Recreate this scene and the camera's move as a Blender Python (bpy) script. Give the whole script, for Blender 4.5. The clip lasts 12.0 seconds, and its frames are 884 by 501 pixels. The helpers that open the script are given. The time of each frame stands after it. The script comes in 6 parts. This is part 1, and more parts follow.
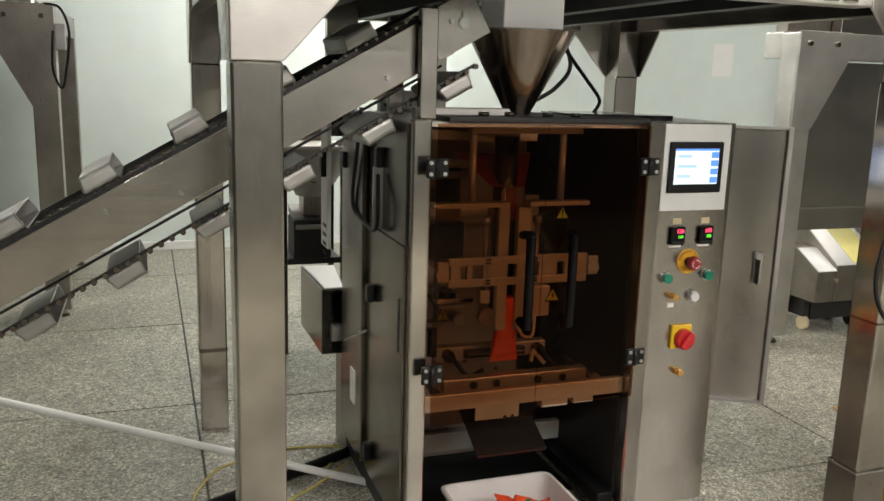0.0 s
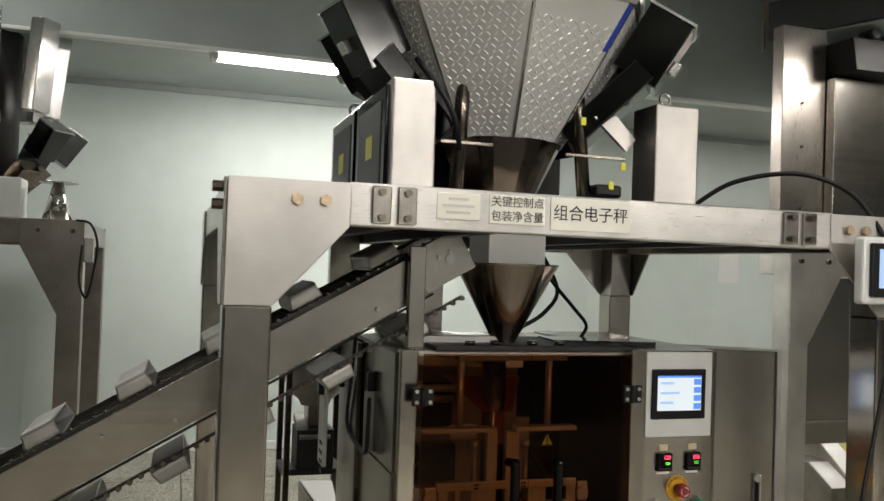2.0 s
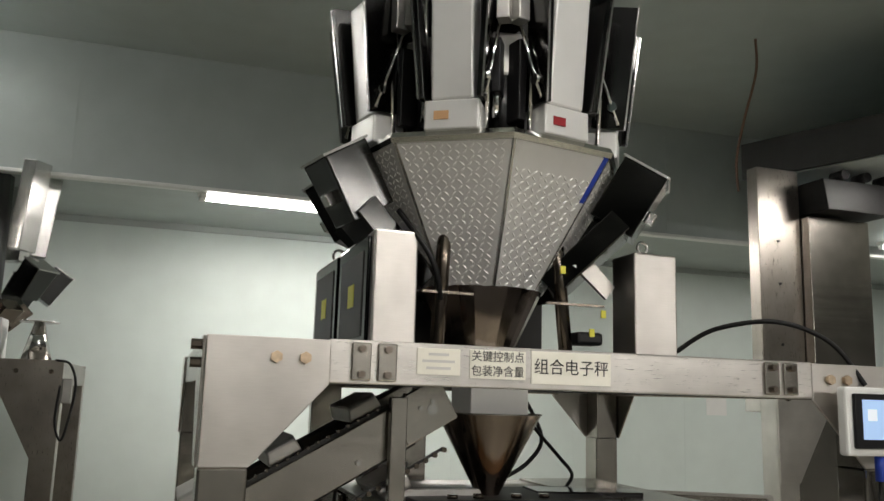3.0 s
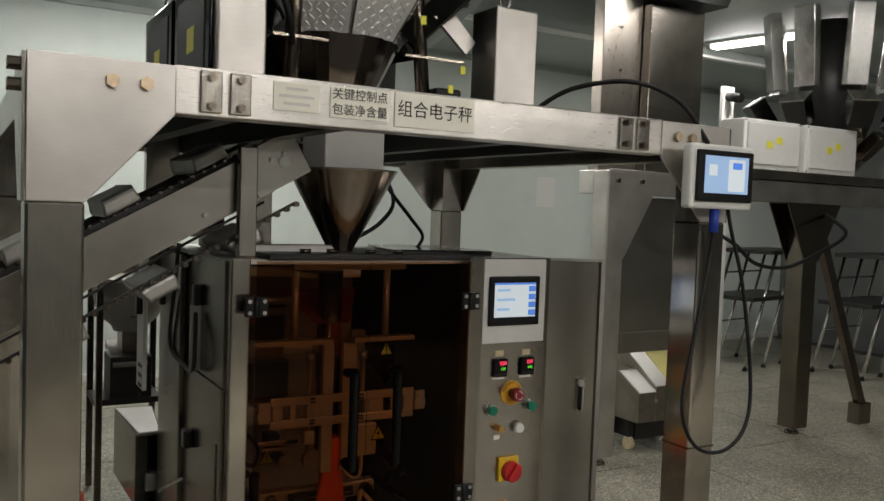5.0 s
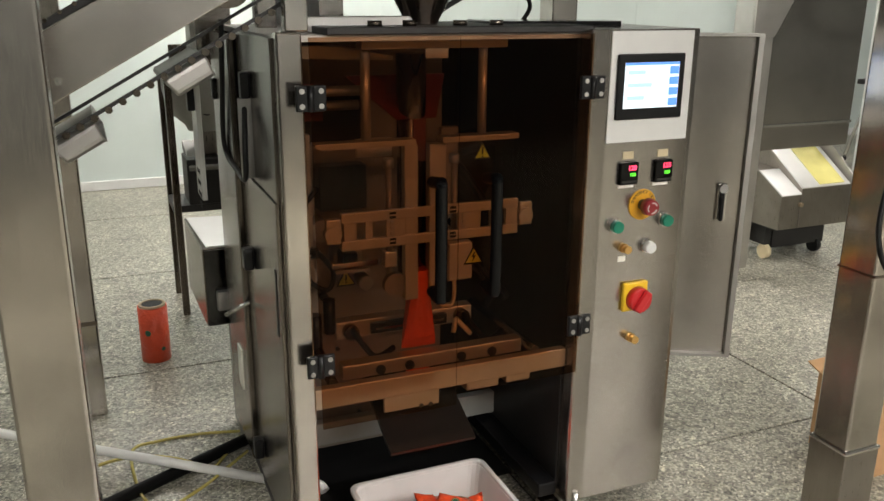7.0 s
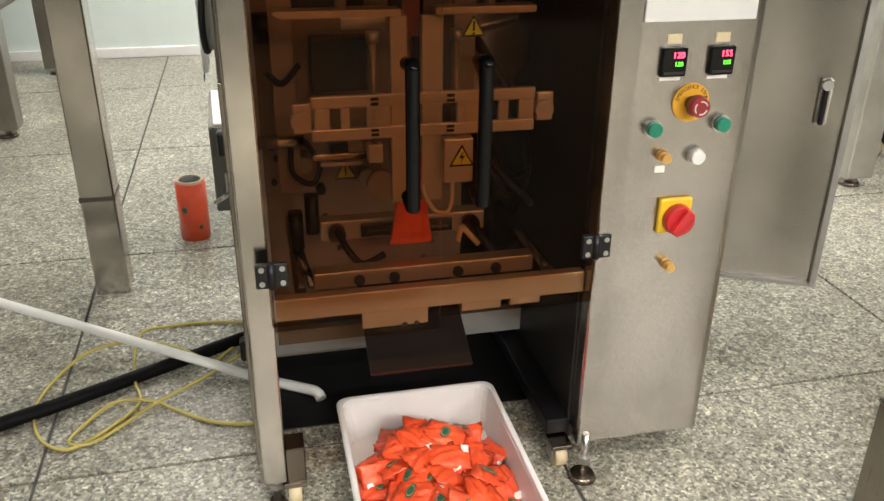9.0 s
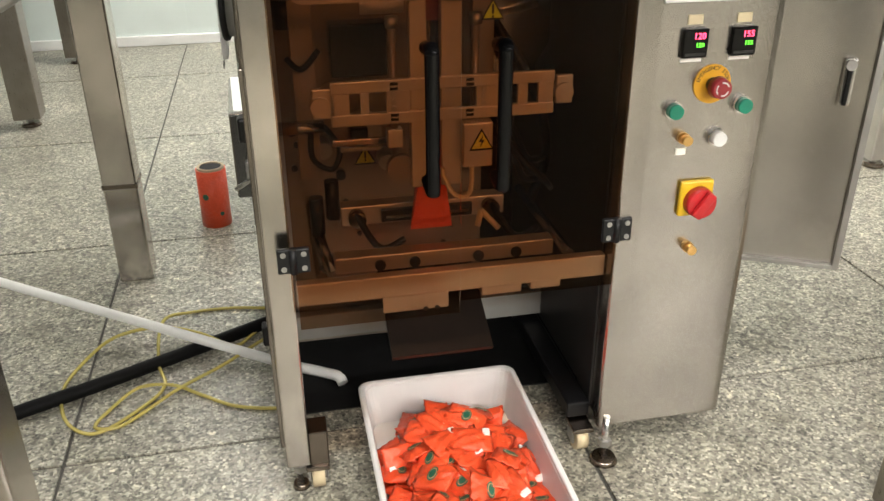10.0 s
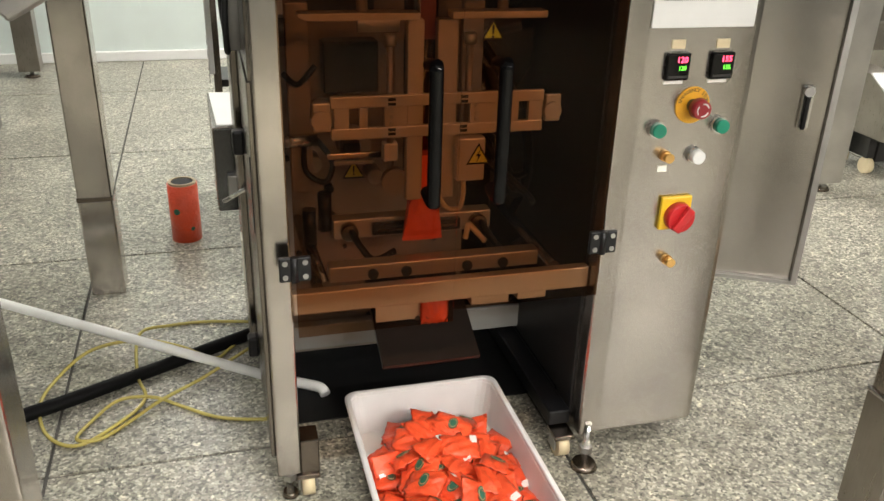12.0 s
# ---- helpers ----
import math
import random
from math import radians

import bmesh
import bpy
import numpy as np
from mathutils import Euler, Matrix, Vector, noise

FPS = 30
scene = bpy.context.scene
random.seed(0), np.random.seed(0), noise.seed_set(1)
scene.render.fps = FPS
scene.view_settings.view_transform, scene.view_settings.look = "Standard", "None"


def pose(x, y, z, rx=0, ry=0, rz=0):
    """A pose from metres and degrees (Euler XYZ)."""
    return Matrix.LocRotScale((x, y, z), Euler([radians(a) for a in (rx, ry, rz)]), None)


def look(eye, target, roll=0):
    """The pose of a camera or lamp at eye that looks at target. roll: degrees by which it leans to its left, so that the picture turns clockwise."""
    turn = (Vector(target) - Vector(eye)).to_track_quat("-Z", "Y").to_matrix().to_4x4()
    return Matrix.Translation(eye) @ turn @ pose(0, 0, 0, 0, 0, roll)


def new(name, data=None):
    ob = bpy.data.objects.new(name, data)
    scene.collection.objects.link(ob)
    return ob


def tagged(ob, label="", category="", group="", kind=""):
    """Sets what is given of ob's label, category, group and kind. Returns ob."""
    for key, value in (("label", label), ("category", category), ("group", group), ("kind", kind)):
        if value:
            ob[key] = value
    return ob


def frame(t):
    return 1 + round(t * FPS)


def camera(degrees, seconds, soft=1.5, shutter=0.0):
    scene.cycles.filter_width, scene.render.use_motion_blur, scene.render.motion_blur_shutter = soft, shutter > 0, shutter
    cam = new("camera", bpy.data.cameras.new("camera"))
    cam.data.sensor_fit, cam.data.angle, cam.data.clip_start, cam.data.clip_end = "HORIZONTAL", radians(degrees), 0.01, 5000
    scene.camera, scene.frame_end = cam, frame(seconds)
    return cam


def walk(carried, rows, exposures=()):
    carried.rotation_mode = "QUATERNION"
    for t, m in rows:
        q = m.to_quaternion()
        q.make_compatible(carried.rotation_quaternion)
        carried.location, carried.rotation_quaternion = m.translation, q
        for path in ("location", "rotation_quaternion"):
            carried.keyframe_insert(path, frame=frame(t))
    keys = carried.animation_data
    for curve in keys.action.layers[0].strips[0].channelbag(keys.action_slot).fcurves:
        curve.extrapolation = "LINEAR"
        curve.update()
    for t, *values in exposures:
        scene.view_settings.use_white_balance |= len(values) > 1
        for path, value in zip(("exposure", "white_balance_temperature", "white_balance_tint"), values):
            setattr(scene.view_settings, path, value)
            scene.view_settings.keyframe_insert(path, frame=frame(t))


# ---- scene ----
cam = camera(55.5, 12.0)
PATH = [
    (0, (0.079, 0.019, 1.424), (0.731, 1.865, 1.017), 1.7),
    (0.5, (0.142, -0.035, 1.438), (0.777, 1.832, 1.106), 2.2),
    (1, (0.158, -0.074, 1.481), (0.759, 1.818, 1.236), 2.2),
    (1.5, (0.148, -0.089, 1.51), (0.743, 1.817, 1.391), 2.2),
    (2, (0.143, -0.103, 1.539), (0.743, 1.804, 1.581), 2.0),
    (2.5, (0.144, -0.116, 1.599), (0.75, 1.772, 1.866), 1.6),
    (2.7, (0.145, -0.12, 1.614), (0.75, 1.757, 1.948), 1.6),
    (4.3, (0.195, -0.076, 1.538), (1.045, 1.707, 1.851), 1.4),
    (4.5, (0.178, -0.044, 1.53), (1.111, 1.713, 1.735), 1.8),
    (5, (0.134, 0.014, 1.46), (1.132, 1.745, 1.356), 2.1),
    (5.5, (0.156, 0.082, 1.42), (1.117, 1.805, 1.09), 1.8),
    (6, (0.256, 0.211, 1.428), (1.137, 1.961, 1.024), 1.7),
    (6.5, (0.335, 0.306, 1.408), (1.123, 2.08, 0.922), 1.1),
    (7, (0.396, 0.476, 1.383), (1.136, 2.24, 0.799), 0.4),
    (7.2, (0.423, 0.554, 1.379), (1.157, 2.307, 0.758), 0.3),
    (8.8, (0.797, 0.663, 1.308), (1.222, 2.445, 0.505), 1.0),
    (9, (0.801, 0.679, 1.33), (1.205, 2.44, 0.472), 0.6),
    (9.5, (0.806, 0.68, 1.33), (1.175, 2.434, 0.444), -0.2),
    (10, (0.797, 0.675, 1.329), (1.154, 2.43, 0.441), -0.4),
    (10.5, (0.781, 0.667, 1.332), (1.12, 2.438, 0.467), 0.3),
    (11, (0.721, 0.649, 1.339), (1.09, 2.433, 0.514), 1.9),
    (11.3, (0.635, 0.622, 1.345), (1.068, 2.394, 0.525), 2.6),
    (11.5, (0.6, 0.613, 1.343), (1.068, 2.372, 0.516), 2.7),
    (12, (0.678, 0.639, 1.329), (1.174, 2.386, 0.492), 1.8),
]
walk(cam, [(t, look(eye, target, roll)) for t, eye, target, roll in PATH],
     exposures=[(0.0, 0.22), (0.5, 0.25), (1.0, 0.05), (1.5, -0.10), (2.0, -0.22), (2.5, -0.32), (4.5, -0.53), (5.0, -0.78), (5.5, 0.0), (6.0, 0.17), (6.5, 0.30), (7.0, 0.43), (9.0, 0.90), (9.5, 0.95), (10.5, 0.90), (11.0, 0.87), (11.5, 0.84), (12.0, 0.86)])

# ---- light and exposure ----
world = bpy.data.worlds.new("world")
scene.world = world
world.use_nodes = True
world.node_tree.nodes["Background"].inputs[0].default_value = (0.5, 0.55, 0.55, 1)
world.node_tree.nodes["Background"].inputs[1].default_value = 0.008
TUBE_WATTS = 46.0
# tube fixtures: centre, length, turn in degrees (0: along x), share of the full power; all hang just under the ceilings
# Visible: first three. Fifth and sixth are unseen, added to brighten step and weigher.
TUBES = [((1.50, 5.68, 2.885), 2.35, 3, 1.15), ((4.22, 2.80, 2.955), 1.2, -80, 0.45), ((5.98, 4.75, 2.955), 1.2, -80, 0.9), ((-2.6, 5.9, 2.885), 1.3, 0, 0.1),
         ((-1.7, 4.7, 3.72), 1.6, 90, 0.12), ((1.1, 0.95, 3.74), 1.6, 0, 0.6), ((2.1, -2.5, 2.965), 1.6, 0, 1.95), ((4.5, -2.5, 2.965), 1.6, 0, 3.0), ((0.3, -1.7, 2.965), 1.6, 0, 1.0)]

# ---- materials ----
def mat(name, color, rough=0.5, metal=0.0, grain=0.0, grain_scale=20.0, stretch=(1, 1, 1), bump=0.0, bump_scale=60.0, emit=None, power=0.0, vary=0.0, coat=0.0, stain=0.0, spec=0.5):
    m = bpy.data.materials.new(name)
    m.use_nodes = True
    nt = m.node_tree
    b = nt.nodes["Principled BSDF"]
    b.inputs["Base Color"].default_value = (*color, 1)
    b.inputs["Roughness"].default_value = rough
    b.inputs["Metallic"].default_value = metal
    b.inputs["Coat Weight"].default_value = coat
    b.inputs["Specular IOR Level"].default_value = spec
    if emit:
        b.inputs["Emission Color"].default_value = (*emit, 1)
        b.inputs["Emission Strength"].default_value = power
    co = nt.nodes.new("ShaderNodeTexCoord")
    mp = nt.nodes.new("ShaderNodeMapping")
    mp.inputs["Scale"].default_value = stretch
    nt.links.new(co.outputs["Object"], mp.inputs[0])
    if grain or stain or vary:
        n1 = nt.nodes.new("ShaderNodeTexNoise")
        n1.inputs["Scale"].default_value = grain_scale
        n1.inputs["Detail"].default_value = 6
        nt.links.new(mp.outputs[0], n1.inputs["Vector"])
        n2 = nt.nodes.new("ShaderNodeTexNoise")
        n2.inputs["Scale"].default_value = 4.3
        n2.inputs["Detail"].default_value = 3
        nt.links.new(co.outputs["Object"], n2.inputs["Vector"])
        def gain(node, lo, hi):
            r = nt.nodes.new("ShaderNodeMapRange")
            r.inputs["From Min"].default_value, r.inputs["From Max"].default_value = 0.1, 0.9
            r.interpolation_type = "SMOOTHSTEP"
            r.inputs["To Min"].default_value, r.inputs["To Max"].default_value = lo, hi
            nt.links.new(node, r.inputs["Value"])
            return r.outputs[0]
        mul = nt.nodes.new("ShaderNodeMath")
        mul.operation = "MULTIPLY"
        nt.links.new(gain(n1.outputs["Fac"], 1 - grain, 1 + grain), mul.inputs[0])
        nt.links.new(gain(n2.outputs["Fac"], 1 - stain, 1 + stain * 0.5), mul.inputs[1])
        out = mul.outputs[0]
        if vary:
            oi = nt.nodes.new("ShaderNodeObjectInfo")
            r = nt.nodes.new("ShaderNodeMapRange")
            r.inputs["To Min"].default_value, r.inputs["To Max"].default_value = 1 - vary, 1 + vary
            nt.links.new(oi.outputs["Random"], r.inputs["Value"])
            m3 = nt.nodes.new("ShaderNodeMath")
            m3.operation = "MULTIPLY"
            nt.links.new(out, m3.inputs[0])
            nt.links.new(r.outputs[0], m3.inputs[1])
            out = m3.outputs[0]
        sc = nt.nodes.new("ShaderNodeVectorMath")
        sc.operation = "SCALE"
        sc.inputs[0].default_value = color
        nt.links.new(out, sc.inputs["Scale"])
        nt.links.new(sc.outputs[0], b.inputs["Base Color"])
        if metal > 0.5:
            rg = gain(n1.outputs["Fac"], max(rough - 0.05, 0.05), rough + 0.07)
            nt.links.new(rg, b.inputs["Roughness"])
    if bump:
        n3 = nt.nodes.new("ShaderNodeTexNoise")
        n3.inputs["Scale"].default_value = bump_scale
        n3.inputs["Detail"].default_value = 3
        nt.links.new(mp.outputs[0], n3.inputs["Vector"])
        bp = nt.nodes.new("ShaderNodeBump")
        bp.inputs["Strength"].default_value = bump
        bp.inputs["Distance"].default_value = 0.004
        nt.links.new(n3.outputs["Fac"], bp.inputs["Height"])
        nt.links.new(bp.outputs[0], b.inputs["Normal"])
    return m


STEEL = mat("brushed_steel", (0.53, 0.49, 0.445), 0.18, 1.0, grain=0.08, grain_scale=110, stretch=(6, 6, 0.25), stain=0.5, bump=0.55, bump_scale=1.6)
STEEL_X = mat("brushed_steel_level", (0.55, 0.51, 0.465), 0.21, 1.0, grain=0.05, grain_scale=110, stretch=(0.25, 6, 6), stain=0.4, bump=0.4, bump_scale=1.6)
STEEL_SMOOTH = mat("smooth_sheet_steel", (0.455, 0.425, 0.39), 0.24, 1.0, grain=0.03, grain_scale=900, stretch=(6, 6, 0.25), stain=0.25, bump=0.08, bump_scale=1.6)
# Smudged sheet, its colour darkened for the dim room this side mirrors.
SIDE_SHEET = mat("smudged_shaded_side_sheet", (0.23, 0.205, 0.175), 0.22, 1.0, grain=0.03, grain_scale=900, stretch=(6, 6, 0.25), stain=0.4, bump=0.08, bump_scale=1.6)
STEEL_BRIGHT = mat("polished_steel", (0.64, 0.63, 0.61), 0.22, 1.0, grain=0.05, grain_scale=9, stain=0.08)
STEEL_WORN = mat("tarnished_steel", (0.29, 0.24, 0.20), 0.17, 1.0, grain=0.12, grain_scale=7, stain=0.3)
STEEL_DULL = mat("dull_steel", (0.45, 0.44, 0.42), 0.48, 1.0, grain=0.1, grain_scale=14, stain=0.2)
# Copy of the steel with a darker base colour.
STEEL_SIDE = mat("dark_base_steel", (0.18, 0.152, 0.125), 0.20, 1.0, grain=0.05, grain_scale=30, stretch=(4, 4, 0.5), stain=0.25)
SATIN = mat("satin_steel", (0.80, 0.80, 0.78), 0.34, 0.45, grain=0.03, grain_scale=9, stain=0.06)
# Polished steel with the dark it mirrors put into the base colour.
HOPPER = mat("darkened_polished_steel", (0.07, 0.07, 0.069), 0.14, 1.0, grain=0.05, grain_scale=8, stain=0.15)
MIRROR = mat("mirror_steel", (0.72, 0.72, 0.70), 0.09, 1.0, grain=0.03, grain_scale=6, stain=0.05)
BOLT = mat("brass_tinted_bolt", (0.55, 0.43, 0.30), 0.35, 1.0, grain=0.2, grain_scale=90)
BLACK = mat("black_plastic", (0.006, 0.006, 0.0065), 0.36, grain=0.2, grain_scale=60, spec=0.3)
GLOSS_BLACK = mat("glossy_black", (0.0022, 0.0022, 0.0025), 0.09, spec=0.2)
CHUTE = mat("near_black_brown_steel", (0.013, 0.0095, 0.0075), 0.35, 0.0, grain=0.3, grain_scale=12, spec=0.3)
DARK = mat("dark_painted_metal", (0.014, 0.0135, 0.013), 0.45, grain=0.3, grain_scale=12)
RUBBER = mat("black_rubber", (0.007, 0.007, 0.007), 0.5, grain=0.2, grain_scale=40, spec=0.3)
HOSE = mat("matt_black_hose", (0.004, 0.004, 0.004), 0.6, grain=0.2, grain_scale=40, spec=0.12)
WHITE = mat("white_paint", (0.74, 0.75, 0.73), 0.5, grain=0.04, grain_scale=14, stain=0.08)
PLATE = mat("pale_plate", (0.70, 0.70, 0.68), 0.42, grain=0.03, grain_scale=20, stain=0.06)
PAPER = mat("paper_label", (0.88, 0.86, 0.76), 0.7, grain=0.04, grain_scale=30, stain=0.06)
INK = mat("black_ink", (0.015, 0.015, 0.015), 0.7)
FADED = mat("faded_ink", (0.62, 0.61, 0.58), 0.7)
YELLOW = mat("yellow_plastic", (0.75, 0.48, 0.02), 0.4, grain=0.06, grain_scale=30)
AMBER = mat("amber_ring", (0.72, 0.36, 0.02), 0.45, grain=0.06, grain_scale=30)
RED = mat("red_plastic", (0.45, 0.015, 0.018), 0.32, grain=0.05, grain_scale=30)
DEEP_RED = mat("dark_red_plastic", (0.26, 0.02, 0.025), 0.32, grain=0.05, grain_scale=30)
GREEN = mat("green_button", (0.01, 0.20, 0.12), 0.35, grain=0.05, grain_scale=30)
BRASS = mat("brass_knob", (0.72, 0.45, 0.16), 0.3, 1.0, grain=0.08, grain_scale=40)
CREAM = mat("cream_nylon", (0.62, 0.52, 0.33), 0.5, grain=0.08, grain_scale=30)
TAN = mat("machined_plate", (0.25, 0.21, 0.175), 0.4, 0.4, grain=0.1, grain_scale=9, stain=0.15)
FRAME = mat("pale_machined_metal", (0.50, 0.46, 0.40), 0.32, 0.6, grain=0.1, grain_scale=12, stain=0.12)
POUCH = mat("orange_red_film", (0.80, 0.085, 0.025), 0.34, grain=0.10, grain_scale=30, bump=1.0, bump_scale=70, vary=0.16, coat=0.3, stain=0.12)
POUCH_MARK = mat("green_print", (0.02, 0.11, 0.065), 0.4, grain=0.2, grain_scale=60)
EMBLEM_RING = mat("tan_print", (0.45, 0.26, 0.13), 0.4, grain=0.2, grain_scale=60)
POUCH_WHITE = mat("white_print", (0.78, 0.74, 0.70), 0.4, grain=0.1, grain_scale=60)
FILM = mat("red_film_web", (0.13, 0.018, 0.011), 0.4, grain=0.15, grain_scale=18, stain=0.2)
CARD = mat("corrugated_card", (0.46, 0.27, 0.13), 0.8, grain=0.07, grain_scale=20, stretch=(1, 1, 6), stain=0.1)
CORE = mat("cardboard_core", (0.50, 0.40, 0.27), 0.8, grain=0.1, grain_scale=40)
CRATE = mat("white_polypropylene", (0.76, 0.74, 0.72), 0.38, grain=0.04, grain_scale=18, stain=0.1)
PVC = mat("white_pvc", (0.87, 0.87, 0.84), 0.30, grain=0.06, grain_scale=10, stain=0.1)
TUBING = mat("yellowed_tubing", (0.50, 0.42, 0.12), 0.25, grain=0.1, grain_scale=20)
WRAP = mat("clear_wrap", (0.75, 0.77, 0.78), 0.25, grain=0.08, grain_scale=30)
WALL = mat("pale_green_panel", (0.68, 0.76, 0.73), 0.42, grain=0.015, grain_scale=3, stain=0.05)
# Wall colour darkened to dim what the steel and doors mirror.
WALL_DIM = mat("darkened_grey_green_wall", (0.13, 0.14, 0.135), 0.6, grain=0.05, grain_scale=3, stain=0.1)
CEIL = mat("grey_ceiling_panel", (0.44, 0.49, 0.48), 0.55, grain=0.03, grain_scale=4, stain=0.06)
PALE_YELLOW = mat("pale_yellow_pad", (0.72, 0.66, 0.22), 0.5, grain=0.06, grain_scale=20, stain=0.1)
STEEL_AGED = mat("aged_steel", (0.33, 0.30, 0.27), 0.30, 1.0, grain=0.06, grain_scale=60, stretch=(4, 4, 0.4), stain=0.35)
STEEL_BOX = mat("satin_box_steel", (0.60, 0.575, 0.54), 0.38, 1.0, grain=0.05, grain_scale=90, stretch=(0.3, 5, 5), stain=0.3)
STEEL_BEAM = mat("satin_beam_steel", (0.66, 0.635, 0.60), 0.30, 0.8, grain=0.06, grain_scale=110, stretch=(0.25, 6, 6), stain=0.4, bump=0.4, bump_scale=1.6)
SIGN_LIME = mat("lime_yellow_sticker", (0.60, 0.85, 0.08), 0.5, grain=0.05, grain_scale=40)
GREY_PAINT = mat("dusty_grey_paint", (0.28, 0.275, 0.255), 0.45, grain=0.06, grain_scale=20, stain=0.25)
TRIM = mat("white_trim", (0.80, 0.81, 0.79), 0.4, grain=0.03, grain_scale=10)
BLUE = mat("blue_plug", (0.02, 0.06, 0.45), 0.4)
WIRE = mat("thin_wire", (0.16, 0.09, 0.06), 0.6)
TUBE_GLOW = mat("lit_tube", (0.9, 0.95, 0.95), 0.4, emit=(1.0, 0.96, 0.91), power=42)
SCREEN = mat("lit_screen", (0.2, 0.3, 0.5), 0.2, emit=(0.50, 0.70, 1.0), power=0.75)
SCREEN_B = mat("lit_screen_blue", (0.1, 0.2, 0.6), 0.2, emit=(0.10, 0.30, 0.95), power=0.8)
SCREEN_W = mat("lit_screen_white", (0.5, 0.5, 0.5), 0.2, emit=(0.80, 0.93, 1.0), power=0.8)
LED_RED = mat("red_digits", (0.5, 0.02, 0.05), 0.4, emit=(1.0, 0.05, 0.12), power=3.5)
LED_GREEN = mat("green_digits", (0.05, 0.5, 0.02), 0.4, emit=(0.15, 1.0, 0.05), power=1.8)
SIGN_Y = mat("yellow_sticker", (0.80, 0.76, 0.08), 0.5)


def make_glass():
    m = bpy.data.materials.new("smoked_brown_acrylic")
    m.use_nodes = True
    nt = m.node_tree
    nt.nodes.remove(nt.nodes["Principled BSDF"])
    tr = nt.nodes.new("ShaderNodeBsdfTransparent")
    tr.inputs[0].default_value = (0.70, 0.545, 0.42, 1)
    gl = nt.nodes.new("ShaderNodeBsdfGlossy")
    gl.inputs["Roughness"].default_value = 0.06
    lw = nt.nodes.new("ShaderNodeLayerWeight")
    lw.inputs["Blend"].default_value = 0.5
    pw = nt.nodes.new("ShaderNodeMath")
    pw.operation = "POWER"
    pw.inputs[1].default_value = 5
    nt.links.new(lw.outputs["Facing"], pw.inputs[0])
    fr = nt.nodes.new("ShaderNodeMath")
    fr.operation = "MULTIPLY_ADD"
    fr.inputs[1].default_value, fr.inputs[2].default_value = 0.6, 0.005
    nt.links.new(pw.outputs[0], fr.inputs[0])
    mx = nt.nodes.new("ShaderNodeMixShader")
    nt.links.new(fr.outputs[0], mx.inputs[0])
    nt.links.new(tr.outputs[0], mx.inputs[1])
    nt.links.new(gl.outputs[0], mx.inputs[2])
    nt.links.new(mx.outputs[0], nt.nodes["Material Output"].inputs[0])
    return m


GLASS = make_glass()


def make_terrazzo():
    m = bpy.data.materials.new("grey_terrazzo")
    m.use_nodes = True
    nt = m.node_tree
    b = nt.nodes["Principled BSDF"]
    b.inputs["Roughness"].default_value = 0.32
    geo = nt.nodes.new("ShaderNodeNewGeometry")
    def node(kind, **kw):
        n = nt.nodes.new(kind)
        for k, v in kw.items():
            n.inputs[k].default_value = v
        nt.links.new(geo.outputs["Position"], n.inputs["Vector"])
        return n
    chips = node("ShaderNodeTexVoronoi", Scale=150.0)
    chips2 = node("ShaderNodeTexVoronoi", Scale=68.0)
    wear = node("ShaderNodeTexNoise", Scale=1.7, Detail=5.0)
    dirt = node("ShaderNodeTexNoise", Scale=9.0, Detail=6.0)
    def ramp(src, stops):
        r = nt.nodes.new("ShaderNodeValToRGB")
        r.color_ramp.interpolation = "LINEAR"
        els = r.color_ramp.elements
        els[0].position, els[0].color = stops[0][0], (*stops[0][1], 1)
        els[1].position, els[1].color = stops[1][0], (*stops[1][1], 1)
        for p, c in stops[2:]:
            e = els.new(p)
            e.color = (*c, 1)
        nt.links.new(src, r.inputs[0])
        return r.outputs[0]
    sep = nt.nodes.new("ShaderNodeSeparateColor")
    nt.links.new(chips.outputs["Color"], sep.inputs[0])
    sep2 = nt.nodes.new("ShaderNodeSeparateColor")
    nt.links.new(chips2.outputs["Color"], sep2.inputs[0])
    c1 = ramp(sep.outputs[0], [(0.0, (0.10, 0.10, 0.095)), (0.25, (0.24, 0.24, 0.22)), (0.6, (0.33, 0.33, 0.30)), (0.88, (0.50, 0.50, 0.46)), (1.0, (0.70, 0.70, 0.66))])
    c2 = ramp(sep2.outputs[1], [(0.0, (0.55, 0.55, 0.55)), (0.3, (1, 1, 1)), (0.8, (1.0, 1.0, 0.98)), (1.0, (1.35, 1.35, 1.3))])
    w = ramp(wear.outputs["Fac"], [(0.3, (0.74, 0.70, 0.62)), (0.65, (1.08, 1.04, 0.94))])
    d = ramp(dirt.outputs["Fac"], [(0.28, (0.72, 0.71, 0.68)), (0.5, (1, 1, 1))])
    def times(a, c):
        mx = nt.nodes.new("ShaderNodeVectorMath")
        mx.operation = "MULTIPLY"
        nt.links.new(a, mx.inputs[0])
        nt.links.new(c, mx.inputs[1])
        return mx.outputs[0]
    nt.links.new(times(times(c1, c2), times(w, d)), b.inputs["Base Color"])
    rr = nt.nodes.new("ShaderNodeMapRange")
    rr.inputs["To Min"].default_value, rr.inputs["To Max"].default_value = 0.22, 0.5
    nt.links.new(dirt.outputs["Fac"], rr.inputs["Value"])
    nt.links.new(rr.outputs[0], b.inputs["Roughness"])
    return m


TERRAZZO = make_terrazzo()
GROUT = mat("dark_grout", (0.07, 0.068, 0.06), 0.8, grain=0.2, grain_scale=30)


